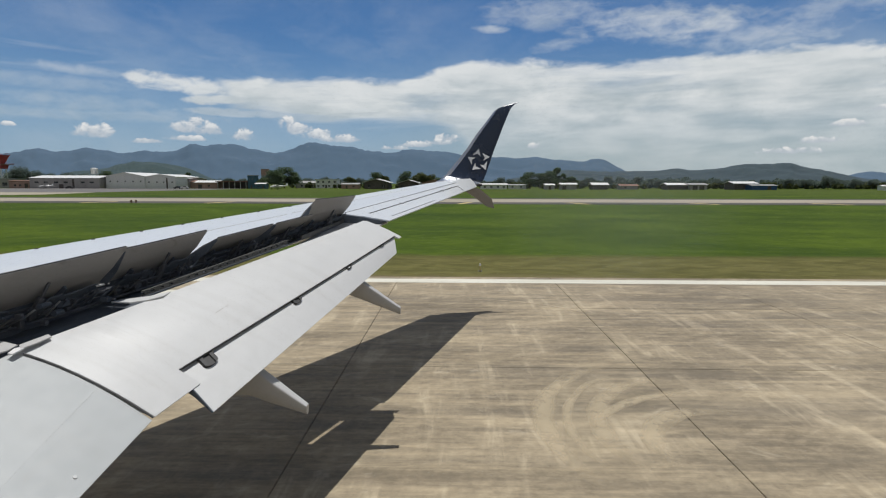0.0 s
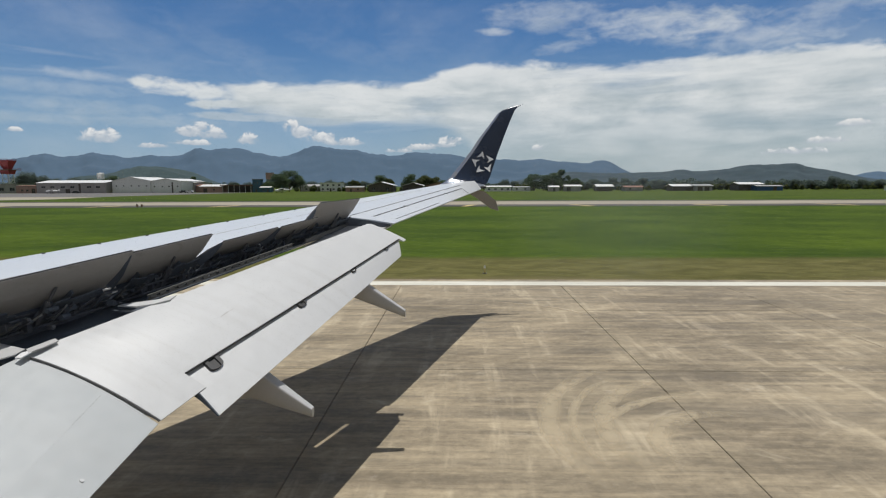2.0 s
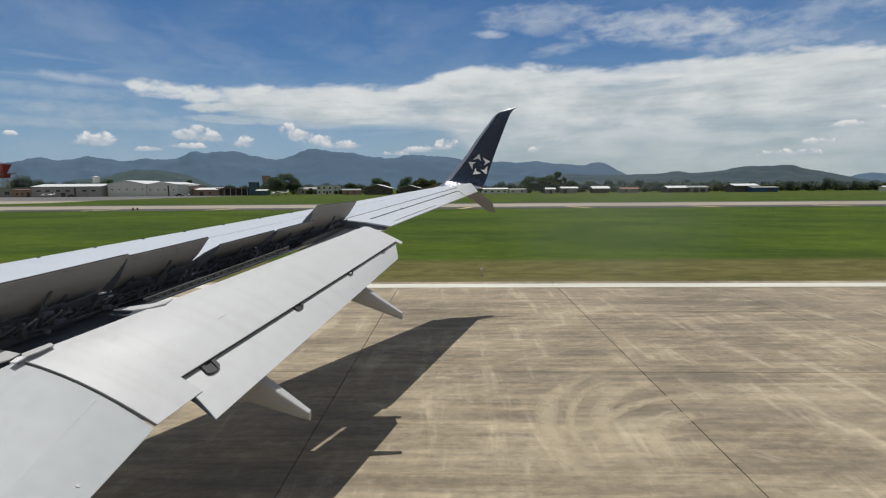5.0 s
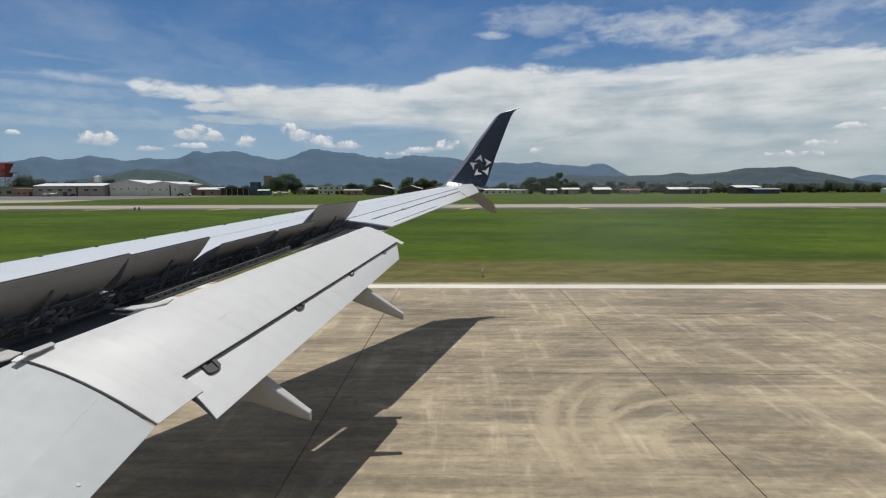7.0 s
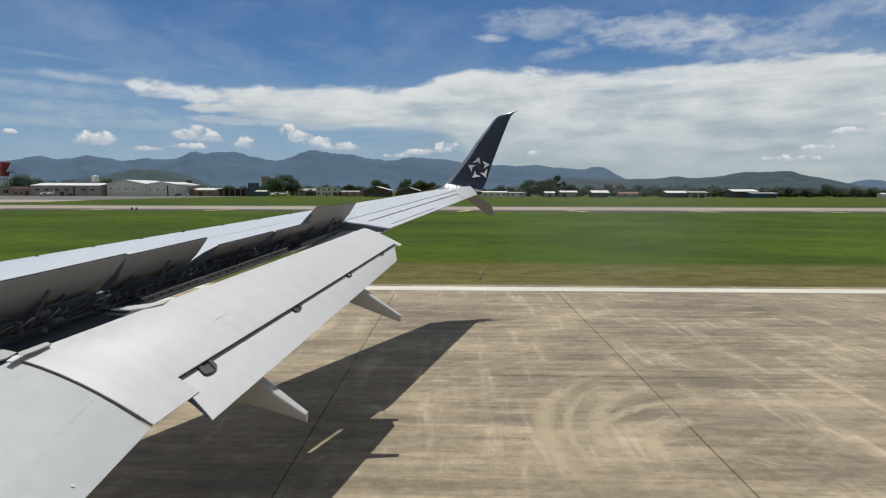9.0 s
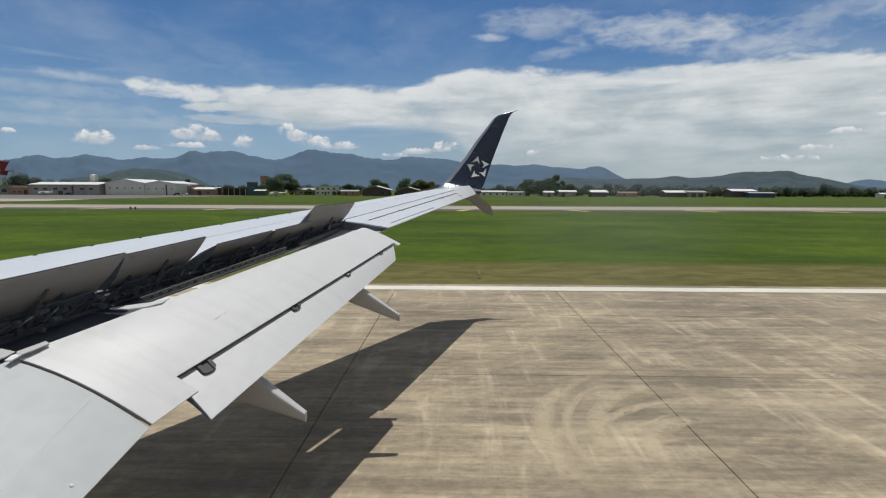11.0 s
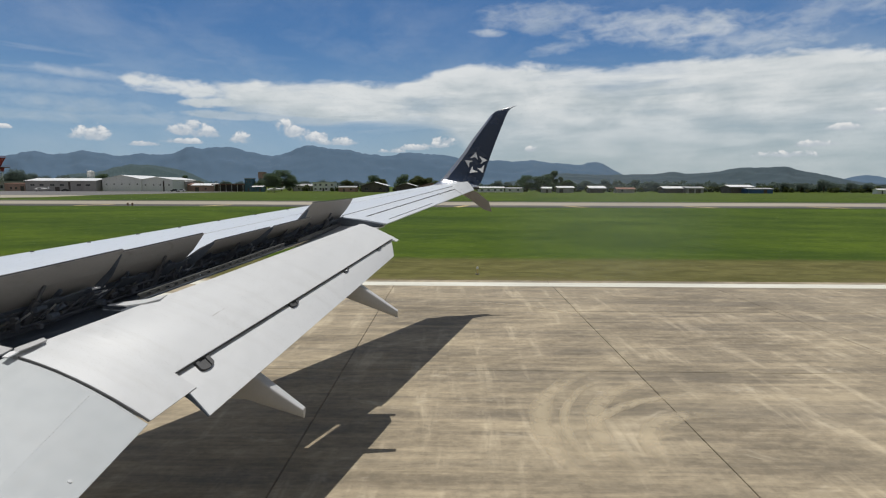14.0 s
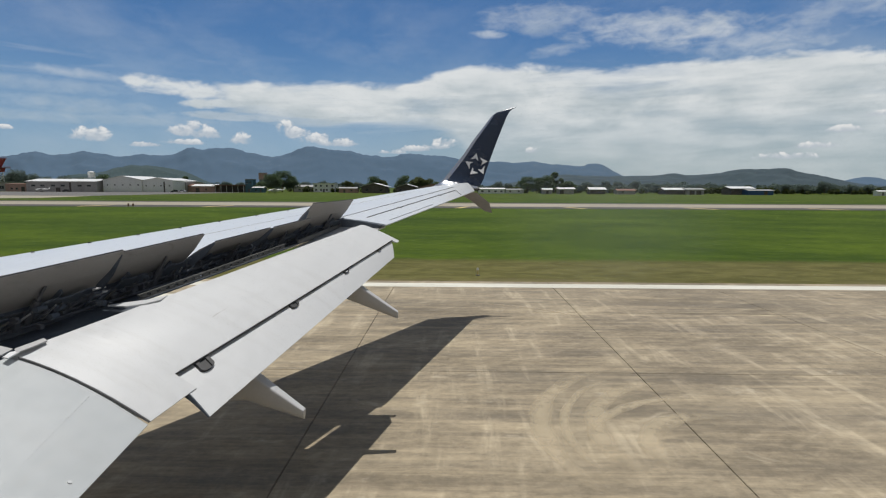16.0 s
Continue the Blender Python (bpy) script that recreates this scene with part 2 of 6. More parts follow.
navy = material("navy paint", (0.011, 0.022, 0.048), (0.014, 0.026, 0.055), 0.25, 0.0, 0.4, fine=3, coat=0.3)
silver = material("silver decal", (0.62, 0.64, 0.66), (0.74, 0.75, 0.76), 0.35, 0.0, 2.0)
white_gloss = material("white gloss paint", (0.74, 0.74, 0.74), (0.80, 0.80, 0.80), 0.3, 0.0, 0.8, coat=0.2)
cabin_wall = material("cabin lining", (0.50, 0.49, 0.47), (0.58, 0.57, 0.55), 0.7, 0.0, 1.0)


def concrete_material():
    m = bpy.data.materials.new("runway concrete")
    m.use_nodes = True
    n = Nodes(m.node_tree)
    g = n.put("ShaderNodeNewGeometry").outputs["Position"]
    turned = n.put("ShaderNodeVectorRotate")
    n.link(g, turned.inputs["Vector"])
    turned.rotation_type = "Z_AXIS"
    turned.inputs["Angle"].default_value = radians(-35)
    blot = n.noise(n.vec("MULTIPLY", g, (0.20, 0.36, 1)), 1.0, 6.0, 0.62, 0.6)
    streak = n.noise(n.vec("MULTIPLY", g, (0.26, 3.0, 1)), 1.0, 7.0, 0.68, 0.15)
    slant = n.noise(n.vec("MULTIPLY", turned.outputs[0], (0.35, 2.4, 1)), 1.0, 6.0, 0.65, 0.3)
    grain = n.noise(g, 7.0, 7.0, 0.72)
    cross = n.noise(n.vec("MULTIPLY", g, (2.4, 0.30, 1)), 1.0, 6.0, 0.65, 0.4)
    brush = n.noise(n.vec("MULTIPLY", g, (0.55, 8.0, 1)), 1.0, 6.0, 0.70, 0.1)
    f = n.math("ADD", n.math("MULTIPLY", blot, 0.30), n.math("ADD", n.math("MULTIPLY", streak, 0.30), n.math("ADD", n.math("MULTIPLY", grain, 0.16), n.math("ADD", n.math("MULTIPLY", slant, 0.10), n.math("MULTIPLY", brush, 0.14)))))
    col = n.mix(n.span(f, 0.40, 0.61), (0.156, 0.126, 0.082), (0.408, 0.335, 0.224))
    # rubber laid along the landing direction, and pale scrubbed patches across it
    lane = n.span(n.noise(n.vec("MULTIPLY", g, (0.045, 0.9, 1)), 1.0, 5.0, 0.6, 0.2), 0.50, 0.68)
    col = n.mix(n.math("MULTIPLY", lane, 0.42), col, (0.105, 0.090, 0.068))
    dark = n.math("MULTIPLY", n.span(n.noise(n.vec("MULTIPLY", g, (0.22, 4.6, 1)), 1.0, 5.0, 0.62, 0.3), 0.54, 0.70), n.span(blot, 0.35, 0.55))
    col = n.mix(n.math("MULTIPLY", dark, 0.38), col, (0.100, 0.086, 0.066))
    pale = n.math("MULTIPLY", n.span(cross, 0.50, 0.66), n.span(blot, 0.40, 0.58))
    col = n.mix(n.math("MULTIPLY", pale, 0.52), col, (0.53, 0.445, 0.31))
    scrape = n.span(n.math("MULTIPLY", slant, n.math("ADD", streak, 0.5)), 0.60, 0.72)
    col = n.mix(n.math("MULTIPLY", scrape, 0.22), col, (0.52, 0.455, 0.34))
    worn_spot = n.math("MULTIPLY", n.span(n.noise(n.vec("MULTIPLY", g, (0.9, 1.5, 1)), 1.0, 6.0, 0.68, 0.5), 0.60, 0.70), 0.38)
    col = n.mix(worn_spot, col, (0.50, 0.44, 0.335))
    crumb = n.span(n.noise(n.vec("MULTIPLY", g, (1.6, 3.4, 1)), 1.0, 7.0, 0.75, 0.4), 0.34, 0.66, 0.86, 1.14)
    info = n.put("ShaderNodeObjectInfo").outputs["Random"]
    mul = n.put("ShaderNodeVectorMath", operation="SCALE")
    n.link(col, mul.inputs[0]), n.link(n.math("MULTIPLY", n.span(info, 0, 1, 0.94, 1.06, False), crumb), mul.inputs[3])
    b = n.put("ShaderNodeBsdfPrincipled")
    n.link(mul.outputs[0], b.inputs["Base Color"])
    n.link(n.span(streak, 0.3, 0.7, 0.62, 0.85), b.inputs["Roughness"])
    bp = n.put("ShaderNodeBump")
    bp.inputs["Strength"].default_value, bp.inputs["Distance"].default_value = 0.5, 0.004
    n.link(grain, bp.inputs["Height"]), n.link(bp.outputs[0], b.inputs["Normal"])
    out = n.put("ShaderNodeOutputMaterial")
    n.link(b.outputs[0], out.inputs[0])
    return m


def grass_material():
    m = bpy.data.materials.new("mown grass")
    m.use_nodes = True
    n = Nodes(m.node_tree)
    g = n.put("ShaderNodeNewGeometry").outputs["Position"]
    sep = n.put("ShaderNodeSeparateXYZ")
    n.link(g, sep.inputs[0])
    big = n.noise(n.vec("MULTIPLY", g, (0.05, 0.09, 1)), 1.0, 7.0, 0.68, 0.6)
    mow = n.noise(n.vec("MULTIPLY", g, (0.035, 0.13, 1)), 1.0, 6.0, 0.62, 0.4)
    tuft = n.noise(n.vec("MULTIPLY", g, (0.55, 1.1, 1)), 1.0, 8.0, 0.74, 0.5)
    blade = n.noise(n.vec("MULTIPLY", g, (2.2, 4.5, 1)), 1.0, 5.0, 0.75)
    f = n.math("ADD", n.math("MULTIPLY", n.math("SUBTRACT", blade, 0.5), 0.30), n.math("ADD", n.math("MULTIPLY", big, 0.42), n.math("ADD", n.math("MULTIPLY", mow, 0.20), n.math("MULTIPLY", tuft, 0.34))))
    col = n.mix(n.span(f, 0.35, 0.63), (0.024, 0.050, 0.004), (0.086, 0.127, 0.008))
    rim = n.math("ADD", sep.outputs[1], n.math("MULTIPLY", n.math("SUBTRACT", tuft, 0.5), 3.0))
    weed = n.span(n.noise(n.vec("MULTIPLY", g, (0.22, 0.48, 1)), 1.0, 7.0, 0.70, 0.8), 0.585, 0.70)
    col = n.mix(n.math("MULTIPLY", weed, 0.45), col, (0.013, 0.032, 0.003))
    dry = n.math("MAXIMUM", n.span(rim, 27.2, 29.2, 1.0, 0.0), n.span(sep.outputs[1], 128, 240, 0.0, 0.18))
    col = n.mix(n.math("MULTIPLY", dry, 0.85), col, n.mix(n.span(tuft, 0.35, 0.65), (0.088, 0.080, 0.025), (0.158, 0.138, 0.052)))
    dirt = n.math("MULTIPLY", n.span(rim, 21.0, 22.6, 1.0, 0.0), n.span(big, 0.45, 0.6))
    col = n.mix(n.math("MULTIPLY", dirt, 0.8), col, (0.22, 0.17, 0.11))
    b = n.put("ShaderNodeBsdfPrincipled")
    n.link(col, b.inputs["Base Color"])
    b.inputs["Roughness"].default_value = 0.85
    b.inputs["Specular IOR Level"].default_value = 0.08
    bp = n.put("ShaderNodeBump")
    bp.inputs["Strength"].default_value, bp.inputs["Distance"].default_value = 0.8, 0.08
    n.link(tuft, bp.inputs["Height"]), n.link(bp.outputs[0], b.inputs["Normal"])
    out = n.put("ShaderNodeOutputMaterial")
    n.link(b.outputs[0], out.inputs[0])
    return m


def dirty_pane_material():
    """Clear acrylic with a thin film of dust and one greasy smear that scatter the daylight."""
    m = bpy.data.materials.new("dirty acrylic")
    m.use_nodes = True
    n = Nodes(m.node_tree)
    g = n.where()
    sep = n.put("ShaderNodeSeparateXYZ")
    n.link(g, sep.inputs[0])
    dx = n.math("DIVIDE", n.math("SUBTRACT", sep.outputs[0], 0.0178), 0.0120)
    dz = n.math("DIVIDE", n.math("SUBTRACT", sep.outputs[2], -0.0026), 0.0078)
    r = n.math("ADD", n.math("ADD", n.math("MULTIPLY", dx, dx), n.math("MULTIPLY", dz, dz)), n.math("MULTIPLY", n.math("SUBTRACT", n.noise(g, 130.0, 4.0, 0.6, 0.4), 0.5), 1.6))
    smear = n.span(r, -0.9, 1.8, 0.095, 0.0)
    dust = n.span(n.noise(g, 60.0, 3.0, 0.5), 0.3, 0.7, 0.004, 0.008)
    clear, film_bsdf, both = n.put("ShaderNodeBsdfTransparent"), n.put("ShaderNodeBsdfTranslucent"), n.put("ShaderNodeMixShader")
    film_bsdf.inputs[0].default_value = (0.80, 0.84, 0.86, 1)
    n.link(n.math("ADD", smear, dust), both.inputs[0])
    n.link(clear.outputs[0], both.inputs[1]), n.link(film_bsdf.outputs[0], both.inputs[2])
    out = n.put("ShaderNodeOutputMaterial")
    n.link(both.outputs[0], out.inputs[0])
    return m


dirty_pane = dirty_pane_material()
concrete, grass = concrete_material(), grass_material()
line_white = material("worn white line paint", (0.54, 0.525, 0.44), (0.70, 0.68, 0.59), 0.7, 0.0, 0.6, (0.5, 2, 1), 0.001, 14, 0.5, (0.34, 0.31, 0.27))
line_yellow = material("worn yellow paint", (0.62, 0.46, 0.17), (0.74, 0.58, 0.24), 0.7, 0.0, 1.0)
taxi_concrete = material("taxiway concrete", (0.29, 0.255, 0.19), (0.38, 0.335, 0.255), 0.8, 0.0, 0.12, (0.3, 1, 1), 0.0, 10, 0.3, (0.26, 0.23, 0.19))
asphalt = material("old asphalt", (0.050, 0.046, 0.041), (0.088, 0.081, 0.073), 0.95, 0.0, 0.2, (0.3, 1, 1), 0.003, 20)
apron_mat = material("apron concrete", (0.105, 0.10, 0.095), (0.165, 0.155, 0.145), 0.8, 0.0, 0.08, (0.3, 1, 1), 0.0, 14)
scuff = material("grey scuff", (0.30, 0.28, 0.26), (0.42, 0.40, 0.38), 0.6, 0.0, 6.0)
scuff_pale = material("pale grey paint", (0.40, 0.40, 0.39), (0.48, 0.48, 0.47), 0.5, 0.0, 6.0)
joint_mat = material("joint sealant", (0.032, 0.028, 0.024), (0.075, 0.066, 0.055), 0.7, 0.0, 3.0)
# hill colours carry the blue of distance haze over the forest green
ridge_mat = material("haze-tinted forest ridge", (0.051, 0.096, 0.150), (0.065, 0.114, 0.174), 1.0, 0.0, 0.003, (1, 1, 1.6), 0.0, 7)
hill_mat = material("haze-tinted forest hill", (0.023, 0.043, 0.054), (0.041, 0.066, 0.078), 1.0, 0.0, 0.010, (1, 1, 1.6), 0.0, 7)
near_hill_mat = material("haze-tinted wooded hill", (0.024, 0.050, 0.054), (0.042, 0.070, 0.072), 1.0, 0.0, 0.012, (1, 1, 1.6), 0.0, 7)
leaf_mat = material("leaves", (0.060, 0.102, 0.048), (0.115, 0.165, 0.078), 0.7, 0.0, 0.5, vary=0.35, island=True)
leaf_olive = material("olive leaves", (0.062, 0.086, 0.026), (0.125, 0.145, 0.048), 0.7, 0.0, 0.5, vary=0.35, island=True)
# distance haze is put into this paler leaf colour
leaf_far = material("haze-tinted leaves", (0.108, 0.148, 0.124), (0.155, 0.198, 0.165), 0.8, 0.0, 0.05, vary=0.25, island=True)


def let_light_through(m, share):
    """Leaves pass some of the sunlight on to their shaded side."""
    tree_nodes = m.node_tree
    bsdf = next(x for x in tree_nodes.nodes if x.type == "BSDF_PRINCIPLED")
    out = next(x for x in tree_nodes.nodes if x.type == "OUTPUT_MATERIAL")
    glow = tree_nodes.nodes.new("ShaderNodeBsdfTranslucent")
    both = tree_nodes.nodes.new("ShaderNodeMixShader")
    both.inputs[0].default_value = share
    tree_nodes.links.new(bsdf.inputs["Base Color"].links[0].from_socket, glow.inputs[0])
    tree_nodes.links.new(bsdf.outputs[0], both.inputs[1])
    tree_nodes.links.new(glow.outputs[0], both.inputs[2])
    tree_nodes.links.new(both.outputs[0], out.inputs[0])


for m in (leaf_mat, leaf_olive, leaf_far):
    let_light_through(m, 0.5)
bark = material("bark", (0.07, 0.055, 0.04), (0.14, 0.11, 0.08), 0.9, 0.0, 4.0, (1, 1, 0.3), 0.02)
wall_white = material("white metal cladding", (0.72, 0.73, 0.72), (0.80, 0.805, 0.79), 0.55, 0.0, 0.3, (1, 1, 0.2), 0.0, 20, 0.25, (0.42, 0.40, 0.36))
wall_grey = material("grey rendered wall", (0.30, 0.285, 0.275), (0.40, 0.385, 0.37), 0.8, 0.0, 0.3, (1, 1, 0.3), 0.0, 14, 0.35, (0.22, 0.20, 0.18))
wall_pink = material("faded pink wall", (0.36, 0.22, 0.19), (0.46, 0.30, 0.26), 0.8, 0.0, 0.3, (1, 1, 0.3), 0.0, 14, 0.3, (0.25, 0.17, 0.15))
wall_dark = material("dark timber wall", (0.065, 0.055, 0.05), (0.13, 0.11, 0.10), 0.8, 0.0, 0.5)
wall_blue = material("blue panel", (0.02, 0.07, 0.19), (0.03, 0.10, 0.26), 0.5, 0.0, 0.5)
wall_teal = material("teal block wall", (0.03, 0.09, 0.13), (0.05, 0.13, 0.18), 0.6, 0.0, 0.5)
roof_white = material("white sheet roof", (0.68, 0.68, 0.66), (0.78, 0.78, 0.76), 0.45, 0.0, 0.3)
roof_grey = material("grey sheet roof", (0.30, 0.30, 0.29), (0.40, 0.40, 0.385), 0.5, 0.1, 0.4)
roof_rust = material("rusty sheet roof", (0.15, 0.075, 0.05), (0.24, 0.13, 0.09), 0.7, 0.0, 0.6)
glass_dark = material("dark window glass", (0.02, 0.025, 0.03), (0.035, 0.04, 0.045), 0.12, 0.0, 0.6)
red_paint = material("signal red paint", (0.25, 0.022, 0.03), (0.33, 0.035, 0.04), 0.5, 0.0, 0.6)
sign_black = material("black sign panel", (0.018, 0.018, 0.018), (0.03, 0.03, 0.03), 0.5, 0.0, 2.0)
car_dark = material("dark car paint", (0.03, 0.032, 0.036), (0.05, 0.052, 0.056), 0.3, 0.0, 1.0, coat=0.5)
tower_mat = material("weathered tower concrete", (0.22, 0.18, 0.165), (0.33, 0.28, 0.255), 0.85, 0.0, 0.25, (1, 1, 0.5), 0.0, 10, 0.4, (0.15, 0.12, 0.11))

# ---- mesh helpers ----


def part(name, bm, mat, parent=None, label="", smooth=False):
    """Links a bmesh as one mesh object under a thing or a part."""
    me = bpy.data.meshes.new(name)
    bm.normal_update()
    bm.to_mesh(me)
    bm.free()
    for mm in (mat if isinstance(mat, (list, tuple)) else [mat]):
        me.materials.append(mm)
    if smooth:
        for poly in me.polygons:
            poly.use_smooth = True
    ob = new(name, me)
    ob.parent = parent
    if label:
        ob["label"] = label
    return ob


def thing(name, label, category, at=(0, 0, 0), group="", kind="", turn=0.0):
    ob = new(name)
    ob.empty_display_size = 0.3
    ob.location, ob.rotation_euler = at, (0, 0, radians(turn))
    return tagged(ob, label, category, group, kind)


def box(bm, x0, x1, y0, y1, z0, z1, mat=0):
    vs = [bm.verts.new(p) for p in ((x0, y0, z0), (x1, y0, z0), (x1, y1, z0), (x0, y1, z0), (x0, y0, z1), (x1, y0, z1), (x1, y1, z1), (x0, y1, z1))]
    for q in ((3, 2, 1, 0), (4, 5, 6, 7), (0, 1, 5, 4), (1, 2, 6, 5), (2, 3, 7, 6), (3, 0, 4, 7)):
        bm.faces.new([vs[k] for k in q]).material_index = mat
    return vs


def boxes(*dims):
    bm = bmesh.new()
    for d in dims:
        box(bm, *d)
    return bm


def loft(bm, rings, closed=True, caps=True, mat=0):
    """Skins rings of points that hold equally many points each."""
    rows = [[bm.verts.new(p) for p in ring] for ring in rings]
    k = len(rows[0])
    for a, b in zip(rows, rows[1:]):
        for i in range(k if closed else k - 1):
            bm.faces.new((a[i], a[(i + 1) % k], b[(i + 1) % k], b[i])).material_index = mat
    if caps and closed:
        bm.faces.new(rows[0][::-1]).material_index = mat
        bm.faces.new(rows[-1]).material_index = mat
    bmesh.ops.recalc_face_normals(bm, faces=bm.faces[:])
    return rows


def rod(bm, a, b, r0, r1=None, sides=8):
    a, b = Vector(a), Vector(b)
    r1 = r0 if r1 is None else r1
    q = (b - a).to_track_quat("Z", "Y")
    ring = [(math.cos(2 * math.pi * k / sides), math.sin(2 * math.pi * k / sides)) for k in range(sides)]
    va = [bm.verts.new(a + q @ Vector((c * r0, s * r0, 0))) for c, s in ring]
    vb = [bm.verts.new(b + q @ Vector((c * r1, s * r1, 0))) for c, s in ring]
    for k in range(sides):
        bm.faces.new((va[k], va[(k + 1) % sides], vb[(k + 1) % sides], vb[k]))
    bm.faces.new(va[::-1])
    bm.faces.new(vb)


def tube(bm, points, r, sides=6):
    """One continuous pipe through the points."""
    rings = []
    for k, c in enumerate(points):
        a, b = Vector(points[max(k - 1, 0)]), Vector(points[min(k + 1, len(points) - 1)])
        q = (b - a).to_track_quat("Z", "Y")
        rings.append([Vector(c) + q @ Vector((r * math.cos(6.28319 * i / sides), r * math.sin(6.28319 * i / sides), 0)) for i in range(sides)])
    loft(bm, rings)


def sheet(bm, x0, x1, y0, y1, z, mat=0):
    f = bm.faces.new([bm.verts.new(p) for p in ((x0, y0, z), (x1, y0, z), (x1, y1, z), (x0, y1, z))])
    f.material_index = mat


def slope(x, rows):
    for (a, p), (b, q) in zip(rows, rows[1:]):
        if x <= b:
            f = min(max((x - a) / (b - a), 0), 1)
            f = f * f * (3 - 2 * f)
            return p + (q - p) * f
    return rows[-1][1]


def mixed(a, b, t):
    return tuple(p + (q - p) * t for p, q in zip(a, b))

# ---- ground, runway, taxiway ----
SLAB_X, SLAB_Y, X0, Y0 = 6.0, 5.33, 3.75, 10.67


def ground_sheet():
    bm = bmesh.new()
    xs = [-4900, -1500, -400, -60, 60, 400, 1500, 4900]
    ys = [-4900, -800, -30, 21, 60, 150, 400, 1500, 4900]
    grid = [[bm.verts.new((x, y, -0.05)) for x in xs] for y in ys]
    for a, b in zip(grid, grid[1:]):
        for k in range(len(xs) - 1):
            bm.faces.new((a[k], a[k + 1], b[k + 1], b[k]))
    tagged(part("ground", bm, grass), "green mown airfield grass with a dry rim", "grass", kind="structure")


ground_sheet()

runway = thing("runway", "tan concrete runway slabs with dark joints and tyre rubber", "runway", kind="structure")
bm = bmesh.new()
sheet(bm, -700, 700, Y0 - 7 * SLAB_Y, Y0 + 2 * SLAB_Y, -0.022)
part("joint_filler", bm, joint_mat, runway, "dark joint sealant")
bm = bmesh.new()
box(bm, -700, 700, 20.06, 20.84, -0.01, 0.004)
edge = part("runway_edge_line", bm, line_white)
tagged(edge, "solid white painted runway edge line", "runway marking", kind="structure")


def patch(name, corners, mat, label, z=0.004, thick=0.003):
    """A flat painted mark on the pavement."""
    bm = bmesh.new()
    loft(bm, [[(x, y, z - thick) for x, y in corners], [(x, y, z) for x, y in corners]])
    return tagged(part(name, bm, mat), label, "runway marking", kind="structure")


# three touchdown stripes ahead of the wing, and the broad aiming block passed before
for y in (17.45, 14.15, 10.95):
    patch("touchdown_stripe", [(-28.0, y - 0.9), (-5.9, y - 0.9), (-5.9, y + 0.9), (-28.0, y + 0.9)], line_white, "white painted touchdown zone stripe")
patch("aiming_point_marking", [(61, 7.0), (106, 7.0), (106, 13.4), (61, 13.4)], line_white, "broad white painted aiming point block with dark joints")


def worn(name, low, high, amount, stretch, scale, gaps=(0.15, 0.60)):
    """A broken film over the pavement: rubber or scrubbed concrete with gaps in it."""
    m = material(name, low, high, 0.75, 0.0, 1.2)
    n = Nodes(m.node_tree, False)
    b = [q for q in n.tree.nodes if q.type == "BSDF_PRINCIPLED"][0]
    g = n.put("ShaderNodeNewGeometry").outputs["Position"]
    f = n.noise(n.vec("MULTIPLY", g, stretch), scale, 6.0, 0.65, 0.3)
    fade = n.put("ShaderNodeAttribute")
    fade.attribute_name = "fade"
    n.link(n.math("MULTIPLY", n.math("MULTIPLY", n.span(f, *gaps), amount), fade.outputs["Fac"]), b.inputs["Alpha"])
    return m


arc_mat = worn("scrubbed arc film", (0.53, 0.445, 0.30), (0.62, 0.52, 0.36), 0.55, (1, 1, 1), 2.6, (0.22, 0.56))
lane_mat = worn("rubber lane film", (0.030, 0.027, 0.024), (0.06, 0.054, 0.047), 0.85, (0.10, 2.5, 1), 1.0)


def film(name, rows, label, mat):
    """A thin strip of wear, strongest along its middle."""
    n = len(rows[0])
    verts = [p for row in rows for p in row]
    faces = [(i * n + j, i * n + j + 1, (i + 1) * n + j + 1, (i + 1) * n + j) for i in range(len(rows) - 1) for j in range(n - 1)]
    me = bpy.data.meshes.new(name)
    me.from_pydata(verts, [], faces)
    me.materials.append(mat)
    fade = me.attributes.new("fade", "FLOAT", "POINT")
    for i in range(len(rows)):
        end = min(1.0, 4.0 * min(i, len(rows) - 1 - i) / len(rows))
        for j in range(n):
            fade.data[i * n + j].value = end * math.sin(math.pi * j / (n - 1)) ** (0.5 if n == 9 else 0.8)
    tagged(new(name, me), label, "tyre mark", kind="structure")


def arc(cx, cy, r, width, a0, a1, z, mat):
    rows = []
    for k in range(49):
        a = radians(a0 + (a1 - a0) * k / 48)
        w = width * (0.6 + 0.4 * math.sin(math.pi * k / 48)) * (1 + 0.3 * noise.noise((k * 0.23, r, cx)))
        rr = r * (1 + 0.02 * noise.noise((k * 0.11, cx, r)))
        rows.append([(cx + q * math.cos(a), cy + q * math.sin(a), z) for q in [rr + w * (j / 8 - 0.5) for j in range(9)]])
    film("tyre_arc", rows, "pale curved tyre scrub mark on concrete", mat)


for k, (cx, cy, r, w, a0, a1) in enumerate([(4.59, 7.98, 3.19, 0.42, 118, 214), (4.41, 7.94, 2.17, 0.42, 100, 214), (4.66, 6.47, 2.98, 0.26, 96, 152), (4.23, 7.27, 1.34, 0.40, 70, 200), (4.5, 7.9, 2.72, 0.20, 120, 208), (0.6, 13.5, 3.6, 0.14, 20, 100), (30, 9, 4, 0.3, 60, 250), (30, 9, 4.6, 0.3, 60, 250), (-52, 8.5, 4.0, 0.3, 40, 250), (-52, 8.5, 4.5, 0.3, 40, 250)]):
    arc(cx, cy, r, w, a0, a1, 0.004 + 0.001 * k, arc_mat)


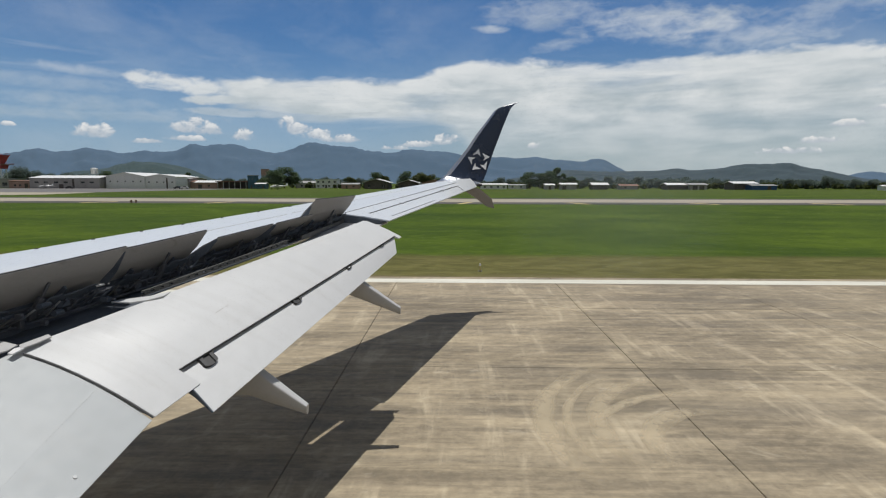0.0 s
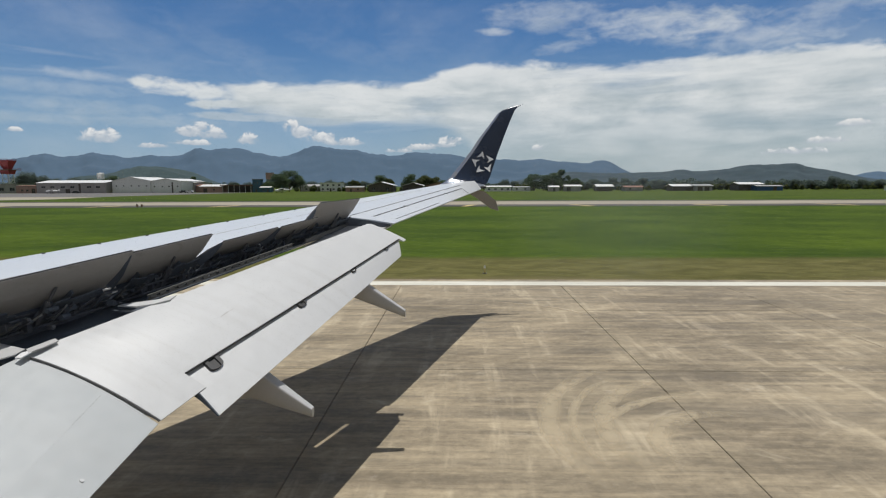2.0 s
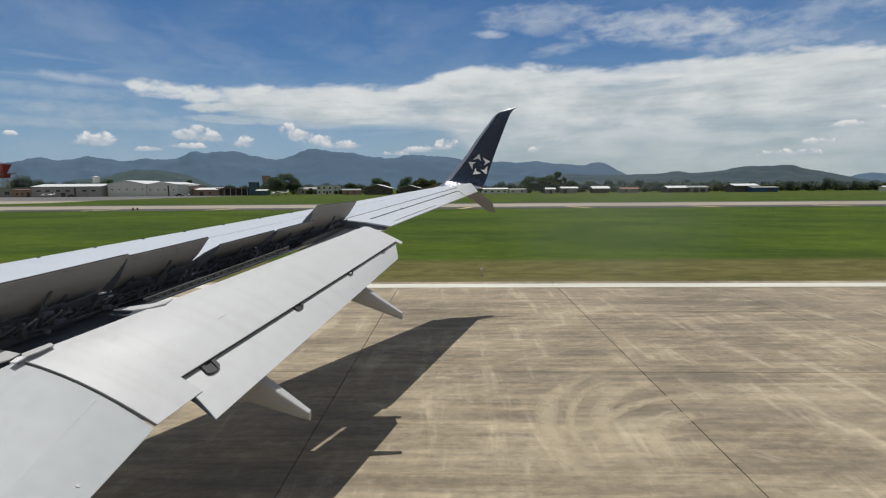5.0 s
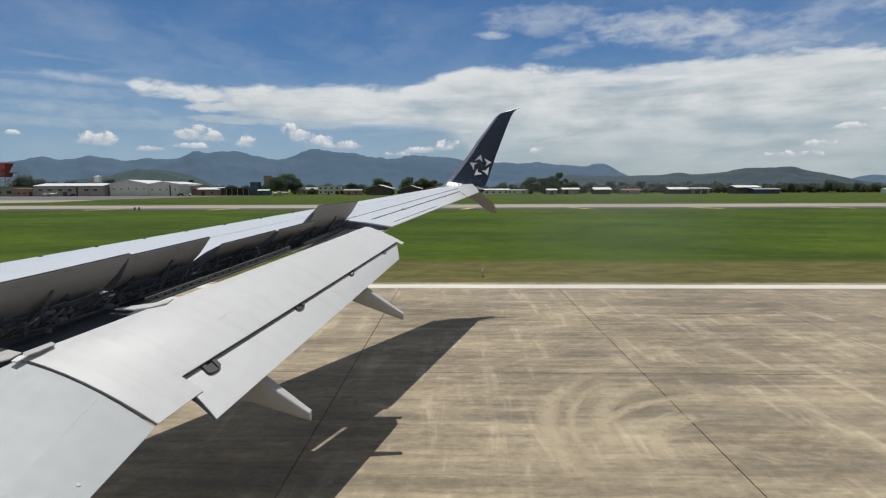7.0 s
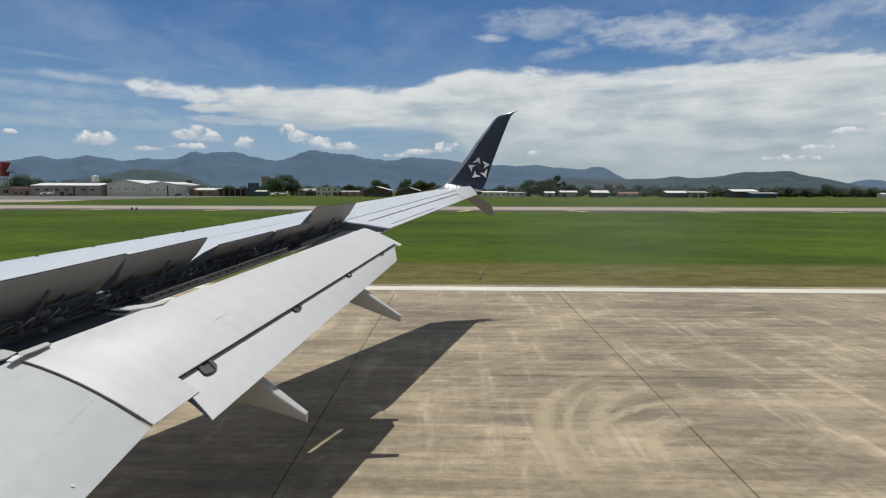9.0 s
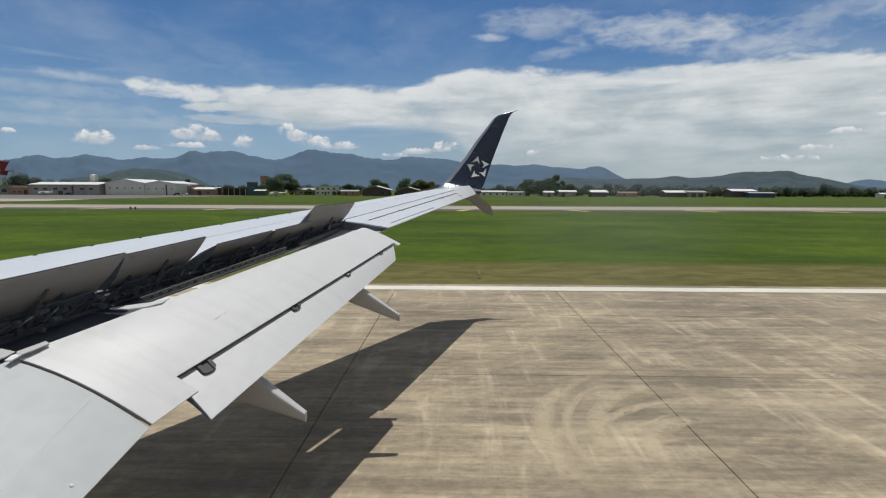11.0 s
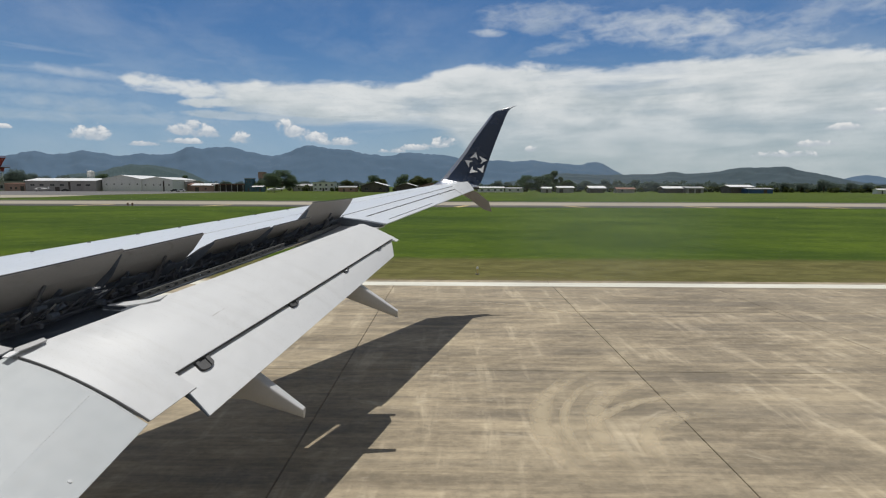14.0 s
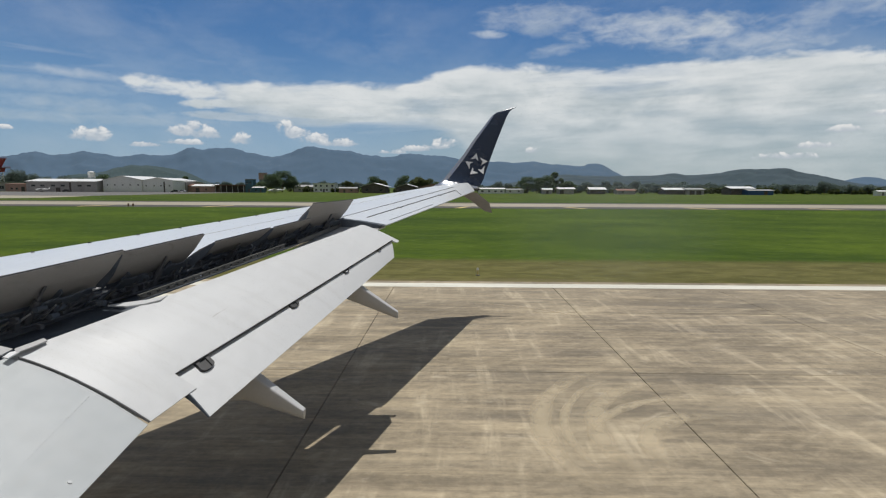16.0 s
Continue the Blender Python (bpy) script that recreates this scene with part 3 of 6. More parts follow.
def lane(y, w, x0, x1, mat, z):
    rows = []
    for k in range(41):
        x = x0 + (x1 - x0) * k / 40
        half = 0.5 * w * (0.8 + 0.5 * noise.noise((x * 0.13, y, 0.3)))
        mid = y + 0.12 * noise.noise((x * 0.05, y, 4.0))
        rows.append([(x, mid + half * (j / 3 - 1), z) for j in range(7)])
    film("rubber_lane", rows, "dark smeared tyre rubber lane on concrete", mat)


lane(6.1, 0.5, 22, 52, lane_mat, 0.012)
lane(6.8, 0.3, 26, 60, lane_mat, 0.013)

# parallel taxiway with asphalt shoulders, the link to the apron and the apron
bm = bmesh.new()
box(bm, -900, 900, 98, 136, -0.2, -0.03)
tagged(part("taxiway_shoulder", bm, asphalt), "dark old asphalt taxiway shoulder", "taxiway", kind="structure")
bm = bmesh.new()
box(bm, -900, 900, 107.5, 128, -0.2, -0.015)
tagged(part("taxiway", bm, taxi_concrete), "pale tan concrete parallel taxiway", "taxiway", kind="structure")
bm = bmesh.new()
loft(bm, [[(x, y, z) for x, y in ((-400, 129.5), (-158, 129.5), (-128, 165), (-136, 200), (-400, 200))] for z in (-0.2, -0.022)])
tagged(part("taxiway_link", bm, taxi_concrete), "pale concrete taxiway link to the apron", "taxiway", kind="structure")
bm = bmesh.new()
loft(bm, [[(x, y, z) for x, y in ((-720, 200.5), (-139, 200.5), (-128, 330), (-720, 330))] for z in (-0.2, -0.028)])
tagged(part("apron", bm, apron_mat), "grey concrete parking apron before the hangars", "apron", kind="structure")
for k in range(-12, 14):
    x = -94 + 23.5 * k
    s = 2.2 if x < 10 else -2.2
    bm = bmesh.new()
    loft(bm, [[(a, b, z) for a, b in ((x, 98.5), (x + 1.1, 98.5), (x + 1.1 + s, 106.2), (x + s, 106.2))] for z in (-0.04, -0.024)])
    tagged(part("shoulder_stripe", bm, line_yellow), "faded yellow painted taxiway shoulder stripe", "taxiway marking", group="taxiway shoulder stripes", kind="structure")
# asphalt exit far ahead, with its painted block
patch("exit_pavement", [(-110, 21.3), (-82, 21.3), (-92, 29), (-112, 60), (-130, 60), (-122, 29)], asphalt, "dark asphalt runway exit pavement", -0.012, 0.1)
patch("exit_block", [(-96.5, 22.0), (-95.2, 22.0), (-95.2, 26.5), (-96.5, 26.5)], line_yellow, "yellow painted block on the runway exit", -0.004, 0.01)

# ---- the airliner ----
plane = thing("airliner", "white and grey jet airliner with spoilers and flaps out", "airplane")


def hinge(s):
    """Where the spoilers hinge, s metres outboard."""
    return (-2.02 + 0.39 * (s - 9.3), s, 3.22 + 0.107 * (s - 9.3))


def crest(s):
    return (-0.54 + 0.526 * (s - 15.5), s, 3.78 + 0.0962 * (s - 15.5))


def trailing(s):
    return (0.59 + 0.282 * (s - 15.5), s, 3.65 + 0.0887 * (s - 15.5))


def spar_depth(s):
    return 0.50 - 0.26 * min(s / 6.0, 1.0)


def wing_ring(s, full):
    """A section of the wing: full to its trailing edge, or cut at the rear spar."""
    c, h, t = crest(s), hinge(s), trailing(s)
    depth = 0.10 * (t[0] - c[0] + 0.3)
    nose = 0.16 + 0.012 * (15.5 - s)
    up = [(c[0] - nose * a, s, c[2] - nose * 0.62 * b) for a, b in ((0.98, 0.62), (0.90, 0.38), (0.72, 0.19), (0.42, 0.06), (0.0, 0.0))]
    hz = h[2]
    for f in (0.25, 0.5, 0.75):
        up.append((c[0] + (h[0] - c[0]) * f, s, c[2] + (hz - c[2]) * f + 0.05 * depth * 4 * f * (1 - f)))
    up.append((h[0], s, hz))
    low = [(c[0] - nose * 0.95, s, c[2] - nose * 0.75), (c[0] - nose * 0.6, s, c[2] - nose * 1.05), (c[0] + 0.3, s, c[2] - nose - depth * 0.8)]
    if full:
        end = [(h[0] + (t[0] - h[0]) * 0.5, s, hz + (t[2] - hz) * 0.42), (t[0], s, t[2]), (t[0], s, t[2] - 0.015), (h[0] + (t[0] - h[0]) * 0.4, s, t[2] - 0.35 * depth)]
    else:
        end = [(h[0] + 0.004, s, hz - 0.01), (h[0] + 0.004, s, hz - 0.05), (h[0], s, hz - 0.10), (h[0] - 0.02, s, h[2] - spar_depth(s))]
    mid = [(c[0] + (h[0] - c[0]) * 0.5, s, c[2] - nose - depth)]
    return up + end + mid + low[::-1]


bm = bmesh.new()
loft(bm, [wing_ring(0.2 + (9.3 - 0.2) * k / 16, False) for k in range(17)])
wing_in = part("wing_box", bm, wing_paint, plane, "light grey painted wing skin", True)
bm = bmesh.new()
loft(bm, [wing_ring(9.3 + 6.2 * k / 12, True) for k in range(13)])
wing_out = part("outer_wing", bm, wing_paint, plane, "light grey outer wing with aileron", True)
for ob in (wing_in, wing_out):
    ob.data.set_sharp_from_angle(angle=radians(28))


h, t = hinge(9.3), trailing(9.3)
# dark plate over the wing's cut end, widened to shut out a sun slit
bm = bmesh.new()
loft(bm, [[(h[0], y, h[2] - 0.012), ((h[0] + t[0]) / 2, y, h[2] + (t[2] - h[2]) * 0.42 - 0.012), (t[0] - 0.03, y, t[2] - 0.012), ((h[0] + t[0]) / 2, y, t[2] - 0.13), (h[0], y, t[2] - 0.15)] for y in (9.20, 9.298)])
part("end_rib", bm, bay_dark, plane, "dark filler plate at the outer wing's inner end")


def on_outer(s, f):
    """A point on the outer wing's skin, f of the way from the spar to the trailing edge."""
    h, t = hinge(s), trailing(s)
    z = h[2] + (t[2] - h[2]) * (0.84 * f if f < 0.5 else 0.42 + (f - 0.5) * 1.16)
    return (h[0] + (t[0] - h[0]) * f, s, z + 0.004)


def seam(name, s0, f0, s1, f1, w, mat, label):
    bm = bmesh.new()
    rows = []
    for k in range(9):
        q = k / 8
        p = on_outer(s0 + (s1 - s0) * q, f0 + (f1 - f0) * q)
        d = Vector((0.5, 0, 0.02)) * w if s0 != s1 else Vector((0, w * 0.5, 0))
        rows.append((Vector(p) - d, Vector(p) + d))
    loft(bm, [[a, b, b - Vector((0, 0, 0.006)), a - Vector((0, 0, 0.006))] for a, b in rows])
    part(name, bm, mat, wing_out, label)


seam("aileron_gap", 9.6, 0.42, 14.2, 0.40, 0.035, rubber, "dark gap ahead of the aileron")
seam("skin_joint", 9.3, 0.03, 14.4, 0.05, 0.018, bay_metal, "dark skin joint")
seam("tab_gap", 9.7, 0.86, 12.0, 0.86, 0.014, bay_metal, "thin tab gap")
seam("aileron_end", 14.2, 0.40, 14.2, 0.98, 0.03, rubber, "aileron end gap")
for s in (10.9, 13.1):
    bm = bmesh.new()
    p = on_outer(s, 0.42)
    box(bm, p[0] - 0.05, p[0] + 0.05, s - 0.025, s + 0.025, p[2] - 0.01, p[2] + 0.012)
    part("hinge_cover", bm, wing_paint, wing_out)
# little vortex tabs along the front of the wing
for s in (6.55, 7.15, 7.75, 8.35, 9.0, 9.7, 10.4):
    c = crest(s)
    bm = bmesh.new()
    loft(bm, [[(c[0] + x, s + y, c[2] + z) for x, y in ((-0.02, -0.012), (0.02, 0.0), (0.02, 0.006), (-0.02, -0.006))] for z in (-0.01, 0.014)])
    part("vortex_tab", bm, bay_metal, wing_in if s < 9.3 else wing_out)

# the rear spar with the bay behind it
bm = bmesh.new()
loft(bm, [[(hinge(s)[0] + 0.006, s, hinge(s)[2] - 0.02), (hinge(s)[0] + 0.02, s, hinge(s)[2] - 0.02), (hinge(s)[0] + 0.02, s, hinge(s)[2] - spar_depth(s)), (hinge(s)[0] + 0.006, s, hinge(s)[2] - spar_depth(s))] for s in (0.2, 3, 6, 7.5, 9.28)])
part("rear_spar", bm, bay_dark, plane, "dark rear spar of the spoiler bay")


# flaps. f_front and f_back: where the main flap begins and ends
def f_front(s):
    return Vector((-1.54, 9.2, 3.10)).lerp(Vector((-3.52, 4.15, 2.36)), (9.2 - s) / 5.05)


def f_back(s):
    return Vector((-0.94, 9.2, 2.83)).lerp(Vector((-2.48, 4.15, 1.83)), (9.2 - s) / 5.05)


def beam_at(s):
    """The foot of the slotted beam, just above the flap's nose."""
    p = f_front(s)
    return Vector((p.x - 0.075, s, p.z + 0.085 - 0.004 * (s - 5.2)))


def floor_rim(s):
    if s <= 5.2:
        return beam_at(s) + Vector((0.10, 0, -0.07 + 0.07 * (s - 5.2)))
    if s <= 7.3:
        return beam_at(s) + Vector((0, 0, -0.012))
    f = (s - 7.3) / 2.0
    return (beam_at(7.3) + Vector((0, 0, -0.012))).lerp(Vector(hinge(9.3)) + Vector((0.10, 0, -0.14)), f)


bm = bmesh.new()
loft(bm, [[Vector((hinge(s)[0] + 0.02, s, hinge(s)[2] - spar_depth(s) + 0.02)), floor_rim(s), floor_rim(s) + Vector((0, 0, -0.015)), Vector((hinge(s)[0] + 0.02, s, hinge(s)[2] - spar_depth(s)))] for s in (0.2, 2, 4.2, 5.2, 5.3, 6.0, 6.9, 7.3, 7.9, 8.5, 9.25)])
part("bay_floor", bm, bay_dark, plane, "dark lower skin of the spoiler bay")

# unseen lip added under the flap's nose to block sun but for one slot
FLAP_NEAR = 0.965


def flap_nose(y):
    p = f_front(y / FLAP_NEAR)
    return Vector(EYE) + (p - Vector(EYE)) * FLAP_NEAR + Vector((-0.07, 0, 0))


def lip_ring(y):
    p = flap_nose(y)
    rear = p.x + slope(y, [(7.50, 0.16), (7.56, -0.09), (8.46, -0.09), (8.52, 0.16)])
    fore = min(floor_rim(y).x - 0.05, rear - 0.04)
    return [(fore, y, p.z - 0.10), (rear, y, p.z - 0.13), (rear, y, p.z - 0.15), (fore, y, p.z - 0.13)]


bm = bmesh.new()
loft(bm, [lip_ring(y) for y in (0.6, 2.5, 4.2, 5.2, 6.4, 7.49, 7.53, 7.57, 8.0, 8.45, 8.49, 8.53, 9.0, 9.38)])
part("lower_lip", bm, fairing_paint, plane, "unseen grey lip added under the flap to block sun")

# spoilers: name, inner end, outer end, chord and angle
SPOILERS = [(0.6, 2.1, 0.52, 47), (2.16, 3.63, 0.60, 47), (3.69, 5.20, 0.52, 46), (5.23, 6.2, 0.46, 48), (6.28, 7.2, 0.43, 33), (7.26, 8.05, 0.42, 33), (8.1, 9.27, 0.45, 51)]


def spoiler(s0, s1, chord, tilt):
    a = radians(tilt)
    narrow = 0.78 if 2 < s0 < 3 else 1.25 if s0 > 8 else 1.0
    rings = []
    for s in (s0, s1):
        h = hinge(s)
        out = Vector((math.cos(a), 0, math.sin(a)))
        nrm = Vector((-math.sin(a), 0, math.cos(a)))
        base = Vector((h[0] + 0.012, s, h[2] - 0.035))
        long = chord * (narrow if s == s0 else 1.0)
        rings.append([base - nrm * 0.02, base + nrm * 0.025, base + out * long * 0.5 + nrm * 0.03, base + out * long + nrm * 0.004, base + out * long - nrm * 0.004, base + out * long * 0.5 - nrm * 0.028])
    bm = bmesh.new()
    rows = loft(bm, rings)
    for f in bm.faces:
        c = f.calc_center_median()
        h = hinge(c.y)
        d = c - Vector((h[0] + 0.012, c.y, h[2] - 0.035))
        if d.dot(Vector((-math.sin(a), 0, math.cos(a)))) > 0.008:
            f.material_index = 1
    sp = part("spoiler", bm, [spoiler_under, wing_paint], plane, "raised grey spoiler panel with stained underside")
    out, nrm, h = Vector((math.cos(a), 0, math.sin(a))), Vector((-math.sin(a), 0, math.cos(a))), Vector(hinge(s0)) + Vector((0.012, 0, -0.035))
    bm = bmesh.new()
    loft(bm, [[h + Vector((0, w, 0)) + q for q in (out * 0.02 + nrm * 0.02, out * (chord - 0.01) + nrm * 0.002, out * (chord - 0.02) - nrm * 0.02, out * chord * 0.5 - nrm * 0.075, out * 0.02 - nrm * 0.085)] for w in (-0.008, -0.001)])
    part("end_rib", bm, bay_dark, sp, "dark end rib")
    # edge rib, hinge brackets, seal and jack under the panel
    n = 2
    for k in range(n):
        s = s0 + (s1 - s0) * (k + 0.5) / n
        h = Vector(hinge(s))
        out, nrm = Vector((math.cos(a), 0, math.sin(a))), Vector((-math.sin(a), 0, math.cos(a)))
        bm = bmesh.new()
        p0, p1 = h + Vector((0.02, 0, -0.16)), h + out * chord * 0.27 - nrm * 0.03
        loft(bm, [[q + Vector((0, w, 0)) for q in (p0, h + Vector((0.03, 0, -0.04)), p1, h + out * chord * 0.24 - nrm * 0.09)] for w in (-0.012, 0.012)])
        part("hinge_bracket", bm, bay_dark, sp)
    # stepped dark bracket plates standing before the panel's foot
    for k, f in enumerate((0.12, 0.58)):
        span = s1 - s0
        wide = min(0.5, 0.36 * span)
        steps = [(0.0, -0.16), (0.0, 0.20), (0.16, 0.24), (0.20, 0.34), (0.42, 0.38), (0.46, 0.30), (0.70, 0.33), (0.92, 0.42), (1.0, 0.40), (0.88, 0.26), (1.0, 0.12), (1.0, -0.16)]
        rise = (0.8, 1.0, 0.7)[(k + int(s0 * 7)) % 3]
        bm = bmesh.new()
        for back in (0.07, 0.085):
            ring = []
            for u, v in steps:
                y = s0 + span * f + wide * (u if k else 1 - u)
                ring.append(bm.verts.new(Vector(hinge(y)) + out * chord * v * rise - nrm * back + Vector((0.02, 0, -0.05))))
            bm.faces.new(ring)
        bm.verts.ensure_lookup_table()
        front, rear = bm.verts[:12], bm.verts[12:]
        for i in range(12):
            bm.faces.new((front[i], front[(i + 1) % 12], rear[(i + 1) % 12], rear[i]))
        bmesh.ops.recalc_face_normals(bm, faces=bm.faces[:])
        part("bracket_plate", bm, bay_dark, sp, "dark stepped bracket plate")
    s = s0 + (s1 - s0) * 0.62
    h = Vector(hinge(s))
    bm = bmesh.new()
    tip = h + Vector((math.cos(a), 0, math.sin(a))) * chord * 0.5 - Vector((-math.sin(a), 0, math.cos(a))) * 0.06
    rod(bm, h + Vector((0.05, -0.05, -0.20)), mixed(h + Vector((0.05, -0.05, -0.20)), tip, 0.62), 0.034)
    rod(bm, mixed(h + Vector((0.05, -0.05, -0.20)), tip, 0.6), tip, 0.015)
    part("spoiler_jack", bm, bay_metal, sp, "dull steel hydraulic jack")
    bm = bmesh.new()
    e0, e1 = [Vector(hinge(q)) + Vector((math.cos(a), 0, math.sin(a))) * chord * w for q, w in ((s0 + 0.01, narrow), (s1 - 0.01, 1.0))]
    e0.z, e1.z = e0.z - 0.037, e1.z - 0.037
    rod(bm, e0 + Vector((0.004, 0, 0.004)), e1 + Vector((0.004, 0, 0.004)), 0.009, 0.009, 6)
    part("edge_seal", bm, rubber, sp, "dark edge seal")


for row in SPOILERS:
    spoiler(*row)

# bright pins at the panel joints
for s, dz in ((3.655, -0.10), (5.215, -0.06), (5.235, -0.11)):
    bm = bmesh.new()
    h = Vector(hinge(s))
    rod(bm, h + Vector((0.03, -0.03, dz)), h + Vector((0.12, 0.04, dz + 0.02)), 0.012, 0.010, 8)
    part("hinge_pin", bm, white_gloss, plane, "bright hinge pin")

# pipes, brackets and drums in the bay
rng = random.Random(5)
for dz, dx, r in ((-0.08, 0.06, 0.009), (-0.13, 0.10, 0.012), (-0.18, 0.07, 0.009), (-0.20, 0.14, 0.013)):
    bm = bmesh.new()
    tube(bm, [(hinge(s)[0] + dx + rng.uniform(-0.01, 0.01), s, hinge(s)[2] + dz + rng.uniform(-0.012, 0.012)) for s in [1 + 8.2 * k / 22 for k in range(23)]], r)
    part("hydraulic_pipe", bm, bay_metal, plane, "dull hydraulic pipe")
for k in range(190):
    s = 3.4 + 5.8 * (k + rng.random() * 0.7) / 190
    h = hinge(s)
    bm = bmesh.new()
    w, d, t = rng.uniform(0.012, 0.045), rng.uniform(0.02, 0.07), rng.uniform(0.015, 0.06)
    x, z = h[0] + rng.uniform(0.05, 0.26 if s < 5.5 else 0.10), h[2] - rng.uniform(0.05, 0.20 if s < 5.5 else 0.15)
    if k % 3 == 0:
        rod(bm, (x, s - d, z), (x, s + d, z), t * 0.5, t * 0.45, 10)
    elif k % 3 == 1:
        box(bm, x - w, x + w, s - d * 0.5, s + d * 0.5, z - t, z + t * 0.5)
        bmesh.ops.bevel(bm, geom=bm.edges[:], offset=0.004, segments=1, affect="EDGES")
    else:
        rod(bm, (h[0] + 0.03, s - 0.05, h[2] - 0.22), (x + 0.07, s + rng.uniform(-0.12, 0.12), h[2] - 0.06), 0.012, 0.009, 6)
    part("bay_fitting", bm, rng.choice([bay_metal, bay_dark, bay_metal, primer, bay_metal, bright_metal] if k % 3 == 2 else [bay_dark, bay_metal, bay_metal]), plane, "small dull fitting in the spoiler bay")

# loose wires
for k in range(16):
    s = 3.6 + 5.4 * (k + rng.random()) / 16
    h = hinge(s)
    bm = bmesh.new()
    r0, r1, sag = rng.uniform(-0.18, -0.05), rng.uniform(-0.18, -0.05), rng.uniform(0.02, 0.07)
    tube(bm, [(h[0] + 0.05 + 0.10 * q + 0.03 * math.sin(5 * q), s + 0.35 * q, h[2] + r0 + (r1 - r0) * q - sag * 4 * q * (1 - q) + 0.037 * q) for q in [i / 8 for i in range(9)]], rng.uniform(0.004, 0.008), 5)
    part("wire", bm, rng.choice([rubber, bay_metal, bright_metal]), plane, "thin wire in the spoiler bay")
# the slotted beam at the rear of the bay
bm = bmesh.new()
for lo, hi in ((0.0, 0.018), (0.040, 0.058)):
    loft(bm, [[p + Vector((-0.01, 0, lo)), p + Vector((0.01, 0, lo)), p + Vector((0.01, 0, hi)), p + Vector((-0.01, 0, hi))] for p in (beam_at(5.25 + 0.21 * k) for k in range(11))])
for k in range(20):
    s = 5.27 + k * 0.105
    loft(bm, [[r + Vector((-0.009, 0, 0.02)), r + Vector((0.009, 0, 0.02)), r + Vector((0.009, 0, 0.042)), r + Vector((-0.009, 0, 0.042))] for r in (beam_at(s), beam_at(s + 0.066))])
part("slotted_beam", bm, primer, plane, "grey-green beam with a row of holes")
bm = bmesh.new()
loft(bm, [[floor_rim(s) + Vector(d) for d in ((-0.02, 0, 0), (0.012, 0, 0), (0.012, 0, 0.05), (-0.02, 0, 0.05))] for s in (7.75, 8.5, 9.28)])
part("outer_beam", bm, primer, plane, "grey-green outer beam")


def flap_ring(front, back, hump=0.055, thick=0.16, cut=1.0):
    """A section of a flap between its front and its trailing edge, with a bowed top, ending at a share of its chord."""
    d = back - front
    n = Vector((-d.z, 0, d.x)).normalized()
    if n.z < 0:
        n = -n
    top = [front + d * f + n * (hump * 4 * f * (1 - f) * (1.15 - 0.3 * f)) for f in [cut * g for g in (0.0, 0.06, 0.14, 0.26, 0.4, 0.55, 0.7, 0.85, 1.0)]]
    low = [top[-1] - n * 0.008, front + d * 0.55 * cut - n * thick * 0.42, front + d * 0.25 - n * thick * 0.9, front - d * 0.03 - n * thick * 0.8, front - d * 0.11 - n * thick * 0.42, front - d * 0.085 - n * thick * 0.14]
    return top + low


def flap(name, stations, mat, label, hump, thick):
    bm = bmesh.new()
    loft(bm, [flap_ring(a, b, hump or bow(a.y), thick, *more) for a, b, *more in stations])
    ob = part(name, bm, mat, plane, label, True)
    ob.data.set_sharp_from_angle(angle=radians(32))
    return ob


def cut_share(s):
    return 0.79 + 0.07 * (s - 4.7) / 4.4


def bow(s):
    return 0.045 - 0.030 * ((s - 4.15) / 5.05) ** 2


def f_cut(s):
    return flap_ring(f_front(s), f_back(s), bow(s), 0.17, cut_share(s))[8]


main_flap = flap("outboard_flap", [(f_front(s), f_back(s)) for s in (4.17, 4.4, 4.66)] + [(f_front(s), f_back(s), cut_share(s)) for s in (4.662, 5.5, 6.5, 7.5, 8.4, 9.1)] + [(f_front(s), f_back(s)) for s in (9.102, 9.2)], flap_paint, "off-white extended outboard flap with scuffs", 0, 0.17)
AFT_BACK = [Vector((-2.13, 4.45, 1.744)), Vector((-0.990, 8.87, 2.585))]


def a_front(s):
    return f_cut(s) + Vector((-0.03, 0, -0.04 + 0.022 * (s - 4.66) / 4.48))


def a_back(s):
    return AFT_BACK[0].lerp(AFT_BACK[1], (s - 4.66) / 4.48)


aft_flap = flap("aft_flap", [(a_front(s), a_back(s)) for s in (4.68, 6, 7, 8, 9.14)], flap_paint, "off-white drooped aft flap", 0.008, 0.07)
# dark plate stands for the shaded gap at the aft flap's inner end
bm = bmesh.new()
loft(bm, [[p + Vector((0, w, 0)) for p in flap_ring(a_front(4.68), a_back(4.68), 0.008, 0.07)] for w in (-0.018, -0.003)])
part("end_rib", bm, bay_dark, aft_flap, "dark plate for the shaded gap at the aft flap's end")
